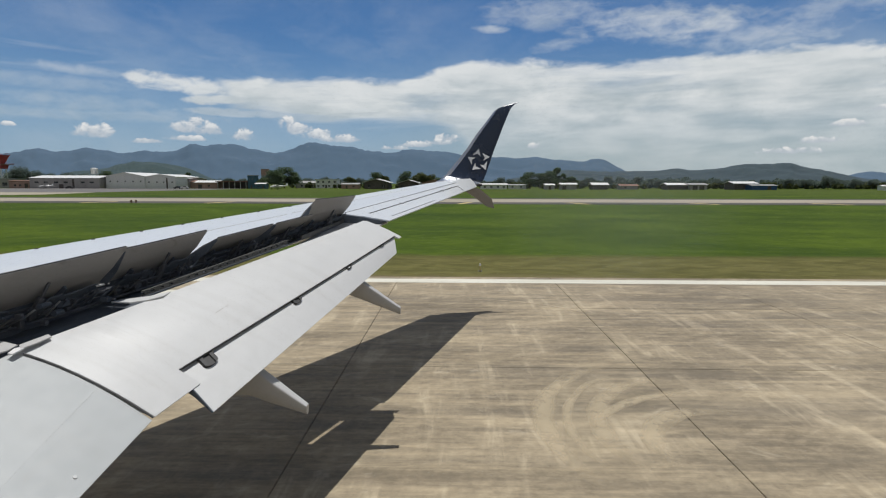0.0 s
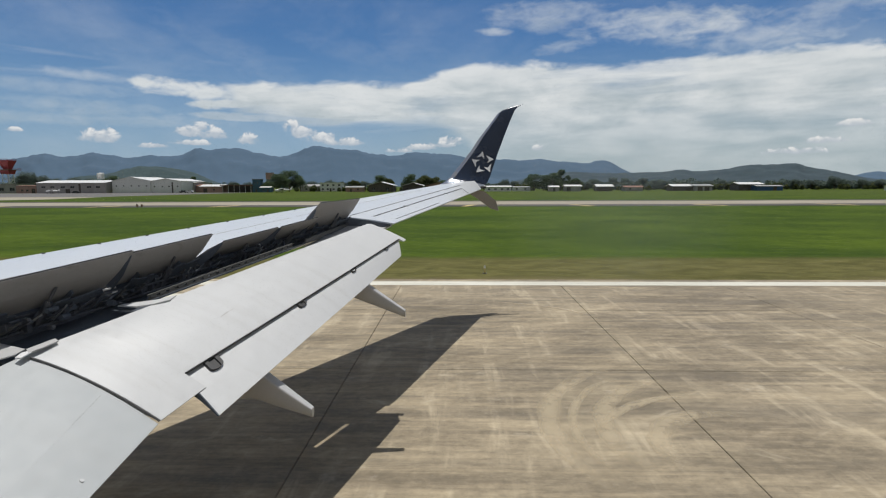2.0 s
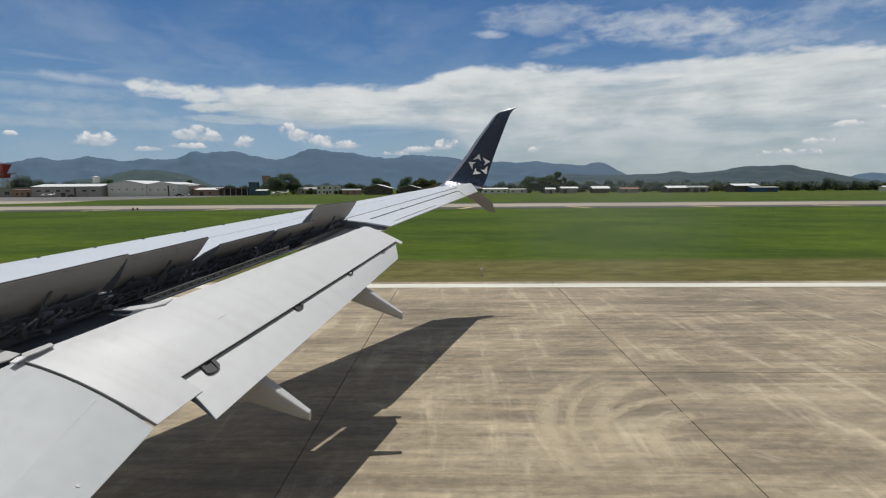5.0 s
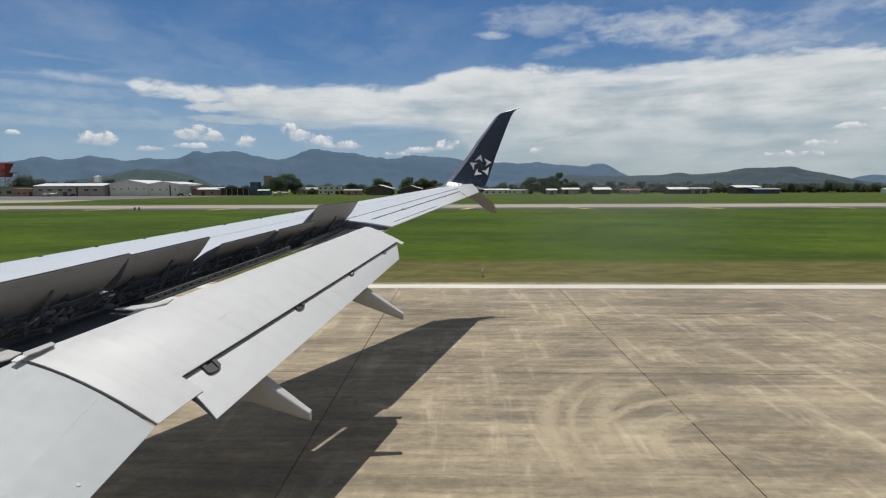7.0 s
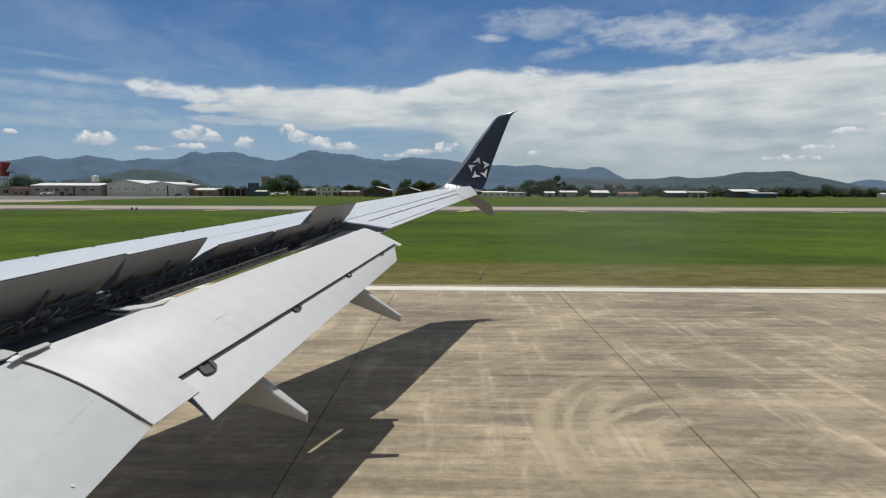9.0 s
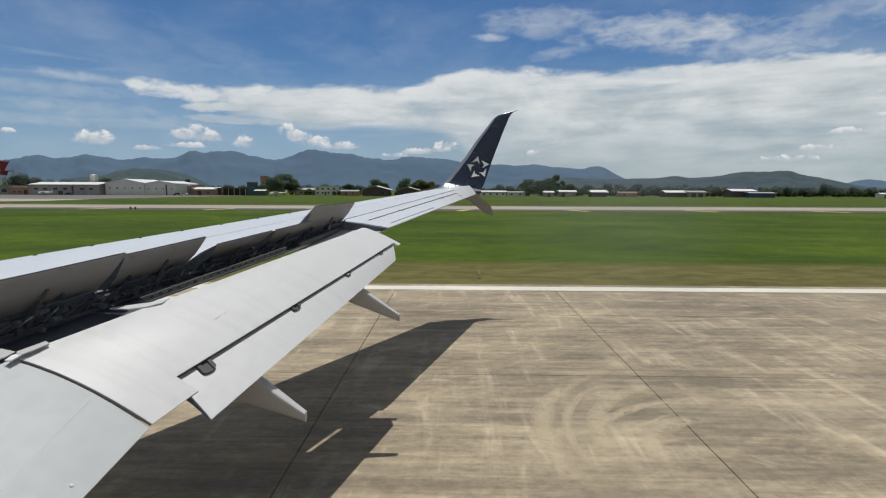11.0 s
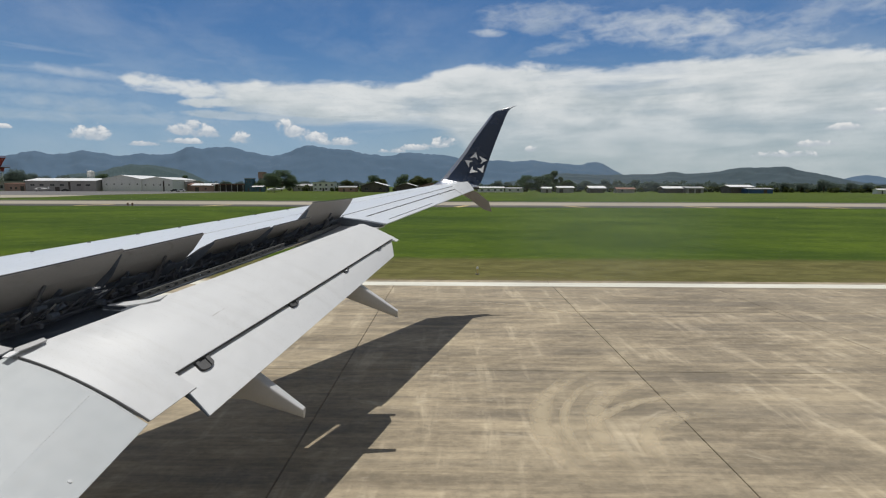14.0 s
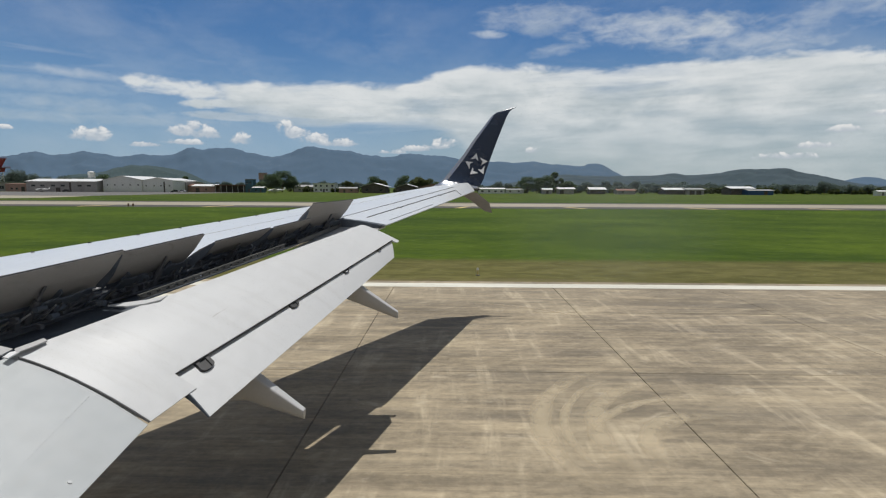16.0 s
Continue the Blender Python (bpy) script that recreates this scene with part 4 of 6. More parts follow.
# fittings let into the front of the aft flap
for s, w, reach in ((4.98, 0.080, 0.150), (6.40, 0.075, 0.085), (7.62, 0.06, 0.07), (8.66, 0.055, 0.06)):
    a, b = a_front(s), a_back(s)
    d = (b - a).normalized()
    n = Vector((-d.z, 0, d.x))
    n = n if n.z > 0 else -n

    def u_shape(k, low):
        """A rounded U, drawn in by k, on the flap's skin."""
        turn = [(-k * w * math.cos(q), reach - k * w * 0.55 + k * w * 0.55 * math.sin(q)) for q in [math.pi * i / 10 for i in range(11)]]
        return [(-k * w, low)] + turn + [(k * w, low)]

    def lie(u, v, t):
        base = flap_ring(a_front(s + u), a_back(s + u), 0.008, 0.07)
        long = (a_back(s + u) - a_front(s + u)).length
        f = min(max(v / long, 0.0), 1.0)
        return a_front(s + u) + (a_back(s + u) - a_front(s + u)) * f + n * (0.032 * f * (1 - f) * (1.15 - 0.3 * f) + t)

    bm = bmesh.new()
    outer, hollow = u_shape(1.0, 0.0), u_shape(0.5 if s < 7 else 0.66, 0.0)
    loops = [[bm.verts.new(lie(u, v, t)) for u, v in ring] for ring, t in ((outer, -0.004), (outer, 0.030), (hollow, 0.030), (hollow, 0.012))]
    for p, q in zip(loops, loops[1:]):
        for i in range(len(p) - 1):
            bm.faces.new((p[i], p[i + 1], q[i + 1], q[i]))
    bm.faces.new(loops[-1])
    socket = part("flap_fitting", bm, rubber, aft_flap, "black rounded flap fitting")
    if s > 7:
        bm = bmesh.new()
        loft(bm, [[lie(u, v, t) for u, v in ((-0.38 * w, 0.035), (-0.34 * w, reach * 0.74), (0.34 * w, reach * 0.74), (0.38 * w, 0.035))] for t in (0.012, 0.024)])
        part("lug", bm, flap_paint, socket, "grey metal lug")
# black strip stands for the shadow line between main and aft flap
bm = bmesh.new()
loft(bm, [[p + Vector((x, 0, z)) for x, z in ((-0.02, -0.006), (0.004, -0.008), (0.004, -0.022), (-0.02, -0.022))] for p in (f_cut(4.69), f_cut(6), f_cut(7.5), f_cut(9.08))])
part("slot_seal", bm, rubber, main_flap, "black strip for the shade in the flap slot")

inner = [(f_front(4.14) + Vector((0.02, 0, -0.012)), f_back(4.14) + Vector((0.0, 0, -0.012)))]
for s in (3.0, 1.6, 0.4):
    inner.append((Vector((-3.55 - 0.05 * (4.14 - s), s, 2.36 - 0.115 * (4.14 - s))), Vector((-2.45, s, 1.815 - 0.125 * (4.14 - s)))))
in_flap = flap("inboard_flap", inner, dimmed_flap_paint, "off-white extended inboard flap with rivet rows", 0.05, 0.18)
bm = bmesh.new()
ring = flap_ring(f_front(4.155), f_back(4.155), 0.045, 0.17)[:9]
tube(bm, [q + Vector((0, 0, 0.002)) for q in ring], 0.009, 6)
gap_seal = part("flap_gap_seal", bm, seal_grey, plane, "dark rubber seal between the flaps")
# a row of rivets and an inspection cap on the inboard flap
a, b = inner[0]
for k in range(44):
    s = 4.06 - 0.045 * k
    q = (4.14 - s)
    fr, bk = Vector((-3.55 - 0.05 * q, s, 2.36 - 0.115 * q)), Vector((-2.45, s, 1.815 - 0.125 * q))
    ring = flap_ring(fr, bk, 0.05, 0.18)
    f = min(5.1 + 0.75 * q, 7.9)
    p = ring[int(f)].lerp(ring[int(f) + 1], f % 1)
    bm = bmesh.new()
    rod(bm, p + Vector((0, 0, -0.004)), p + Vector((0.001, 0, 0.0012)), 0.0042, 0.003, 6)
    part("rivet", bm, scuff_pale, in_flap)


def flap_top(s, f):
    a, b = f_front(s), f_back(s)
    d = b - a
    n = Vector((-d.z, 0, d.x)).normalized()
    n = n if n.z > 0 else -n
    return a + d * f + n * (bow(s) * 4 * f * (1 - f) * (1.15 - 0.3 * f) + 0.0015)


# scuffs, skin joints and a cap
for s0, f0, s1, f1, w in ((5.50, 0.47, 5.62, 0.455, 0.0022), (5.64, 0.46, 5.70, 0.45, 0.0014)):
    bm = bmesh.new()
    pts = [flap_top(s0 + (s1 - s0) * k / 5, f0 + (f1 - f0) * k / 5) for k in range(6)]
    loft(bm, [[q - Vector((w, 0, -w * 0.4)), q + Vector((w, 0, -w * 0.4)), q + Vector((0, 0, 0.0015))] for q in pts])
    part("scuff_mark", bm, scuff, main_flap, "grey scuff on the flap")
for s0, s1, q in ((3.0, 9.2, 0.52), (9.35, 13.5, 0.5)):
    bm = bmesh.new()
    loft(bm, [[(crest(v)[0] + (hinge(v)[0] - crest(v)[0]) * q + x, v, crest(v)[2] + (hinge(v)[2] - crest(v)[2]) * q + 0.05 * 0.1 * (trailing(v)[0] - crest(v)[0] + 0.3) + z) for x, z in ((-0.006, 0.002), (0.006, 0.002), (0.006, -0.01), (-0.006, -0.01))] for v in [s0 + (s1 - s0) * k / 10 for k in range(11)]])
    part("skin_joint", bm, scuff, wing_in if s0 < 9 else wing_out, "grey skin joint")
ring = flap_ring(Vector((-3.59, 3.34, 2.268)), Vector((-2.45, 3.34, 1.715)), 0.05, 0.18)
p0, d = ring[7].lerp(ring[8], 0.35), ring[8] - ring[6]
n = Vector((-d.z, 0, d.x)).normalized()
bm = bmesh.new()
rod(bm, p0 - n * 0.006, p0 + n * 0.0025, 0.016, 0.014, 14)
part("inspection_cap", bm, flap_paint, in_flap, "small round inspection cap")
# plates in the gap at the flaps' inner fronts
for name, outline, paint, words in (("slot_plate", ((-3.472, 4.066, 2.466), (-3.399, 4.282, 2.492), (-3.335, 4.237, 2.486), (-3.362, 4.101, 2.470), (-3.399, 3.994, 2.457)), fairing_paint, "grey metal plate at the flap front"), ("slot_plate", ((-3.438, 3.911, 2.447), (-3.456, 4.003, 2.458), (-3.400, 4.062, 2.465), (-3.386, 3.994, 2.457), (-3.386, 3.902, 2.446)), white_gloss, "bright metal plate at the flap front"), ("slot_plate", ((-3.891, 4.214, 2.484), (-3.685, 4.138, 2.475), (-3.481, 4.066, 2.466), (-3.480, 3.961, 2.453), (-3.560, 3.840, 2.439)), fairing_paint, "grey metal plate at the flap front")):
    bm = bmesh.new()
    loft(bm, [[Vector(q) + Vector((0, 0, z)) for q in outline] for z in (-0.010, 0.0)])
    part(name, bm, paint, plane, words)
bm = bmesh.new()
loft(bm, [[Vector(q) + Vector((0, 0, z)) for q in ((-3.363, 5.063, 2.596), (-3.299, 5.122, 2.603), (-3.082, 5.237, 2.616), (-2.940, 5.383, 2.634), (-2.940, 5.240, 2.617), (-3.032, 5.119, 2.602), (-3.166, 5.043, 2.593))] for z in (-0.012, 0.0)])
part("gap_plate", bm, flap_paint, plane, "bright metal plate in the flap gap")


def fairing(s, tip, girth, lift):
    """A flap track fairing: a drooped canoe with a slim blunt tail."""
    tip = Vector(tip)
    bend = tip + Vector(lift)
    start = bend + Vector((-1.5, 0, 0.04))
    bm = bmesh.new()
    rings = []
    for k in range(15):
        q = k / 14
        p = start.lerp(bend, q / 0.5) if q < 0.5 else bend.lerp(tip, (q - 0.5) / 0.5)
        g = girth * (0.25 + 0.75 * math.sin(math.pi * min(q / 0.9, 0.5))) if q < 0.45 else girth * (1.0 - 0.75 * ((q - 0.45) / 0.55))
        g = max(g, 0.045)
        wide = 0.12 - 0.075 * q ** 1.5
        ring = []
        for i in range(20):
            a = 2 * math.pi * i / 20
            ca, sa = math.cos(a), math.sin(a)
            ring.append(p + Vector((0, math.copysign(abs(ca) ** 0.22, ca) * wide * (1 + 0.8 * min(sa, 0.0)), math.copysign(abs(sa) ** 0.35, sa) * g)))
        rings.append(ring)
    loft(bm, rings)
    ob = part("flap_track_fairing", bm, fairing_paint, plane, "grey drooped flap track fairing", True)
    ob.data.set_sharp_from_angle(angle=radians(42))
    return ob


tracks = [fairing(7.8, (-0.82, 7.8, 1.863), 0.217, (-0.915, 0, 0.50)), fairing(5.4, (-1.56, 5.4, 1.37), 0.205, (-0.62, 0, 0.34)), fairing(2.9, (-1.7, 2.9, 1.05), 0.2, (-0.62, 0, 0.3))]
# the flap run lies a little inboard of its drawn stations
for ob in [main_flap, aft_flap, in_flap, gap_seal] + tracks:
    ob.scale = (FLAP_NEAR,) * 3
    ob.location = Vector(EYE) * (1 - FLAP_NEAR)

# winglet: the tip bends up into a tall blade; a small blade hangs below
def blade(name, sections, mat, label):
    bm = bmesh.new()
    rings = []
    for le, te, w in sections:
        le, te = Vector(le), Vector(te)
        d = te - le
        n = Vector((0.15, 1, 0)).normalized()
        rings.append([le + d * f + n * w * g for f, g in ((0, 0), (0.08, 0.7), (0.3, 1), (0.7, 0.6), (1, 0.05), (1, -0.05), (0.7, -0.6), (0.3, -1), (0.08, -0.7))])
    loft(bm, rings)
    ob = part(name, bm, mat, plane, label, True)
    ob.data.set_sharp_from_angle(angle=radians(40))
    return ob


def tip_blade(name, stations, mat, label, start=0.0, end=1.0, swell=1.0):
    """A blade that turns from the wing's plane upright; each station: front, rear, lean from flat in degrees, half thickness."""
    bm = bmesh.new()
    rings = []
    for le, te, lean, w in stations:
        le, te = Vector(le), Vector(te)
        d, a = te - le, radians(lean)
        n = Vector((0, -math.sin(a), math.cos(a)))
        top = [(start + (end - start) * f) for f in (0.0, 0.03, 0.10, 0.25, 0.5, 0.75, 1.0)]
        skin = [(f, w * swell * (1.9 * math.sqrt(max(f, 0.0)) * (1 - f) + 0.06)) for f in top]
        rings.append([le + d * f + n * t for f, t in skin] + [le + d * f - n * t for f, t in skin[::-1]])
    loft(bm, rings)
    ob = part(name, bm, mat, plane, label, True)
    ob.data.set_sharp_from_angle(angle=radians(35))
    return ob


TIP = [((-0.60, 15.42, 3.775), (0.52, 15.42, 3.655), 4, 0.055), ((-0.52, 15.50, 3.815), (0.56, 15.50, 3.672), 18, 0.055), ((-0.414, 15.60, 3.888), (0.66, 15.61, 3.725), 36, 0.055), ((-0.35, 15.65, 3.93), (0.71, 15.67, 3.765), 46, 0.053)]
WL = [TIP[-1], ((-0.275, 15.71, 4.005), (0.785, 15.74, 3.845), 58, 0.052), ((-0.165, 15.775, 4.15), (0.865, 15.79, 4.02), 69, 0.050), ((-0.005, 15.84, 4.341), (0.931, 15.84, 4.227), 75, 0.048), ((0.292, 15.92, 4.72), (1.07, 15.92, 4.63), 79, 0.044), ((0.567, 16.0, 5.134), (1.235, 16.0, 5.07), 80, 0.038), ((0.849, 16.08, 5.50), (1.395, 16.08, 5.48), 80, 0.030),
      ((1.099, 16.16, 5.835), (1.545, 16.16, 5.84), 80, 0.022), ((1.235, 16.19, 5.945), (1.61, 16.2, 5.955), 80, 0.016), ((1.518, 16.24, 6.035), (1.70, 16.24, 6.045), 80, 0.009), ((1.80, 16.3, 6.112), (1.845, 16.3, 6.119), 80, 0.003)]
tip_blade("wing_tip", TIP, chrome, "polished metal wing tip bend")
winglet = tip_blade("winglet", WL, navy, "navy blue upswept winglet with silver emblem")
tip_blade("winglet_front_edge", WL[:-3], chrome, "bare metal winglet leading edge", -0.012, 0.115, 1.12)
bm = bmesh.new()
box(bm, 0.58, 0.74, 15.53, 15.60, 3.665, 3.735)
bmesh.ops.bevel(bm, geom=bm.edges[:], offset=0.015, segments=1, affect="EDGES")
part("tip_fitting", bm, rubber, plane, "small black fitting behind the wing tip")
blade("lower_winglet", [((0.05, 15.70, 3.64), (0.66, 15.70, 3.60), 0.03), ((0.50, 15.86, 3.36), (1.04, 15.86, 3.30), 0.02), ((0.90, 15.95, 3.06), (1.13, 15.95, 3.00), 0.006)], lower_blade_paint, "grey lower winglet blade")


def emblem():
    """Five plain silver triangles round a centre on the blade's inner face."""
    cx, cz = 0.650, 4.40
    for k in range(5):
        a = radians(90 + 72 * k)

        def at(r, b):
            x, z = cx + r * math.cos(b), cz + r * math.sin(b)
            return (x, slope(z, [(4.0, 15.735), (4.341, 15.84), (4.72, 15.92), (5.134, 16.0)]) - 0.056, z)

        bm = bmesh.new()
        tri = [at(0.336, a), at(0.240, a + 0.86), at(0.195, a + 0.15), at(0.125, a - 0.40)]
        loft(bm, [tri, [(x - 0.0005, y - 0.008, z) for x, y, z in tri]])
        part("emblem_point", bm, silver, winglet, "silver triangle of the emblem")


emblem()

# fuselage round the camera, with its window, and the main gear
def fuselage():
    r, cy, cz = 1.88, -1.76, 3.35
    bm = bmesh.new()
    xs = [-25.5, -24.6, -23, -21, -14, -8, -4, -1.5, -0.26, 0.26, 1.5, 4, 6, 8, 10, 12, 13.5]
    girth = {-25.5: 0.1, -24.6: 0.5, -23: 0.84, -21: 0.98, 6: 0.93, 8: 0.78, 10: 0.58, 12: 0.36, 13.5: 0.12}
    angles = [radians(a) for a in (-86, -74, -62, -50, -38, -26, -15, -5, 4, 22, 32, 43, 54, 66, 78, 90, 102, 114, 126, 138, 150, 162, 174, 186, 198, 210, 222, 234, 246, 258)]
    for shell, mat in ((r, 0), (r - 0.06, 1)):
        grid = [[bm.verts.new((x, cy + shell * math.cos(a) * girth.get(x, 1.0), cz + 0.9 * (1 - girth.get(x, 1.0)) * (1 if x > 0 else -0.5) + shell * math.sin(a) * 1.03 * girth.get(x, 1.0))) for a in angles] for x in xs]
        for i in range(len(xs) - 1):
            for j in range(len(angles)):
                if xs[i] == -0.26 and angles[j] == radians(4):
                    continue
                k = (j + 1) % len(angles)
                bm.faces.new((grid[i][j], grid[i + 1][j], grid[i + 1][k], grid[i][k])).material_index = mat
    part("fuselage", bm, [white_gloss, cabin_wall], plane, "white fuselage with a cabin window", True)


fuselage()
bm = bmesh.new()
box(bm, -0.255, 0.255, 0, 0.002, -0.25, 0.28)
bmesh.ops.delete(bm, geom=[f for f in bm.faces if f.calc_center_median().y > 0.0005], context="FACES_ONLY")
pane = part("window_pane", bm, dirty_pane, plane, "clear acrylic cabin window pane with a greasy smear")
pane.location = (0, 0.06, 3.75)
pane.visible_shadow = False
for y in (-4.6, 1.1):
    bm = bmesh.new()
    rod(bm, (-4.6, y, 0.56), (-4.6, y, 2.2), 0.10)
    leg = part("gear_leg", bm, bay_metal, plane, "steel main gear leg")
    for d in (-0.42, 0.42):
        bm = bmesh.new()
        rod(bm, (-4.6, y + d - 0.19, 0.56), (-4.6, y + d + 0.19, 0.56), 0.55, 0.55, 28)
        bmesh.ops.bevel(bm, geom=[e for e in bm.edges if abs(e.verts[0].co.y - e.verts[1].co.y) < 1e-4], offset=0.07, segments=2, affect="EDGES")
        part("tyre", bm, rubber, leg, "black tyre")
bm = bmesh.new()
rod(bm, (-18, -1.76, 0.4), (-18, -1.76, 1.8), 0.08)
leg = part("gear_leg", bm, bay_metal, plane, "steel nose gear leg")
for d in (-0.25, 0.25):
    bm = bmesh.new()
    rod(bm, (-18, -1.76 + d - 0.1, 0.34), (-18, -1.76 + d + 0.1, 0.34), 0.34, 0.34, 24)
    part("tyre", bm, rubber, leg, "black tyre")

# ---- hills ----


def bump(x, rows):
    return sum(h * math.exp(-((x - c) / w) ** 2) for c, w, h in rows)


def hill_range(name, dist, x0, x1, base, bumps, mat, label, rough, seed):
    """A range of hills: a crest line of swells, with gullies running down its slope."""
    nx, ny = 420, 40
    verts, faces = [], []
    for j in range(ny):
        v = j / (ny - 1)
        depth = dist - 0.26 * dist + 0.34 * dist * v
        rise = math.sin(min(v / 0.78, 1.0) * math.pi / 2) ** 1.5 if v < 0.78 else 1.0 - 0.5 * ((v - 0.78) / 0.22)
        for i in range(nx):
            x = x0 + (x1 - x0) * i / (nx - 1)
            h = base(x) + bump(x, bumps)
            g = abs(noise.noise((x * 0.0030 + v * 1.3, v * 2.6 + seed, 0.0))) + 0.4 * abs(noise.noise((x * 0.008 - v * 2.0, v * 6.1, seed)))
            crown = noise.noise((x * 0.009, seed, 2.0)) * 0.7 + noise.noise((x * 0.025, seed, 5.0)) * 0.5 + noise.noise((x * 0.07, v * 9, seed)) * 0.3
            z = h * rise * (1.0 - rough * 2.6 * g * (1 - rise ** 3)) + crown * min(16.0, h * 0.07) * rise
            verts.append((x * depth / dist, depth, max(z, -2) if h > 1 else -2))
    for j in range(ny - 1):
        for i in range(nx - 1):
            a = j * nx + i
            faces.append((a, a + 1, a + nx + 1, a + nx))
    me = bpy.data.meshes.new(name)
    me.from_pydata(verts, [], faces)
    me.materials.append(mat)
    for p in me.polygons:
        p.use_smooth = True
    tagged(new(name, me), label, "hills", kind="structure")


# heights in metres at 3500 m
M = 3500 / 951
MAIN = [(-2754, 45 * M, 8 * M), (-2413, 42 * M, 12 * M), (-1723, 24 * M, 10 * M), (-1997, 55 * M, 7 * M), (-2754, 30 * M, 3 * M), (-1491, 60 * M, 20 * M), (-951, 40 * M, 19 * M), (-692, 50 * M, 14 * M), (-306, 34 * M, 10 * M), (-104, 40 * M, 9 * M), (921, 30 * M, 9 * M), (2624, 60 * M, 20 * M), (-3596, 90 * M, 22 * M)]
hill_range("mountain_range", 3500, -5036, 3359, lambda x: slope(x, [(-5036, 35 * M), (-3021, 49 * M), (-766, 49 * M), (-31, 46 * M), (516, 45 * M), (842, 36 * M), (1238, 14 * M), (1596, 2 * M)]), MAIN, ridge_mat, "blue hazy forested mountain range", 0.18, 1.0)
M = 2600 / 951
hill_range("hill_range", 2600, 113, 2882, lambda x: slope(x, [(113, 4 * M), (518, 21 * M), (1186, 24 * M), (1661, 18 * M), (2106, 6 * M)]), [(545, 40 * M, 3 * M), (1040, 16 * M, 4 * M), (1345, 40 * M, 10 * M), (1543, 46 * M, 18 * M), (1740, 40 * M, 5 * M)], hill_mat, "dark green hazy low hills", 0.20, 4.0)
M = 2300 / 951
hill_range("near_hill", 2300, -1835, -796, lambda x: slope(x, [(-1835, 2 * M), (-1610, 22 * M), (-1164, 23 * M), (-992, 4 * M), (-796, 3 * M)]), [(-1387, 45 * M, 15 * M), (-1238, 40 * M, 9 * M)], near_hill_mat, "dark green rounded haze-tinted forest hill", 0.30, 8.0)

# ---- trees ----


def leaf_mesh(seed, height, spread, tall, leaves=5200, size=0.30):
    """Crown and trunk meshes of one tree: many small leaf clumps set on limbs."""
    r = random.Random(seed)
    lobes = []
    limbs = bmesh.new()
    rod(limbs, (0, 0, -0.1), (0.1, 0.05, height * 0.45), 0.028 * height, 0.016 * height, 8)
    for k in range(11):
        a, q = r.uniform(0, 6.283), r.random()
        rad = spread * (0.25 + 0.5 * r.random()) * (1.0 - 0.55 * max(q - 0.5, 0) * 2 if not tall else 1.15 - q)
        c = Vector((math.cos(a) * rad, math.sin(a) * rad, height * (0.36 + 0.50 * q)))
        lobes.append((c, spread * r.uniform(0.26, 0.45) * (0.8 if tall else 1)))
        rod(limbs, (0, 0, height * r.uniform(0.22, 0.42)), c, 0.009 * height, 0.003 * height, 5)
    verts, faces = [], []
    for k in range(leaves):
        c, s = lobes[k % len(lobes)]
        d = Vector((r.gauss(0, 1), r.gauss(0, 1), r.gauss(0, 0.75))).normalized()
        p = c + d * s * (r.random() ** 0.4) * r.uniform(0.75, 1.12)
        p.z = min(p.z, height)
        u = Vector((r.gauss(0, 1), r.gauss(0, 1), r.gauss(0, 0.6))).normalized() * size * r.uniform(0.6, 1.3)
        v = u.cross(Vector((r.gauss(0, 1), r.gauss(0, 1), r.gauss(0, 1)))).normalized() * size * r.uniform(0.5, 1.0)
        b = len(verts)
        verts += [p - u, p - v * 0.8, p + u, p + v]
        faces.append((b, b + 1, b + 2, b + 3))
    me = bpy.data.meshes.new("crown")
    me.from_pydata(verts, [], faces)
    return me, limbs


def tree(name, seed, height, spread, mat, tall, label):
    ob = thing(name, label, "tree", group="airfield trees")
    me, limbs = leaf_mesh(seed, height, spread, tall)
    me.materials.append(mat)
    crown = new("crown", me)
    crown.parent = ob
    part("trunk", limbs, bark, ob, "brown trunk and limbs")
    return ob


KINDS = [tree("tree", 11, 12, 7.5, leaf_mat, False, "broad dark green tree with rounded crown"), tree("tree", 12, 10, 4.6, leaf_olive, False, "olive green bushy tree"),
         tree("tree", 13, 13, 4.0, leaf_mat, True, "tall dark green tree"), tree("tree", 14, 7, 4.2, leaf_mat, False, "low dark green tree"), tree("tree", 15, 12, 7.5, leaf_far, False, "hazy green broad distant tree")]
for k, ob in enumerate(KINDS):
    ob.location = (-260 + 31 * k, 395, -0.05)
# x, y, height, kind
WEST_TREES = [(-334.4, 400, 13.5, 0), (-325.6, 400, 15.6, 0), (-326.2, 410, 12.9, 0), (-321.4, 420, 11.3, 1), (-307.7, 420, 11.7, 1), (-301.1, 430, 11.0, 1), (-119.2, 352, 11.6, 0), (-115.7, 362, 14.1, 0), (-109.2, 366, 11.1, 0), (-123.1, 345, 7.1, 3), (-125.6, 342, 5.6, 3), (-110.8, 400, 7.6, 3), (-100.6, 410, 8.5, 1), (-76.7, 372, 8.1, 2), (-72.8, 372, 8.9, 1), (-67.2, 380, 7.4, 1), (-247.8, 390, 7.9, 1), (-202.5, 400, 7.2, 1), (-168.3, 395, 7.5, 1), (-157.7, 395, 7.1, 0)]
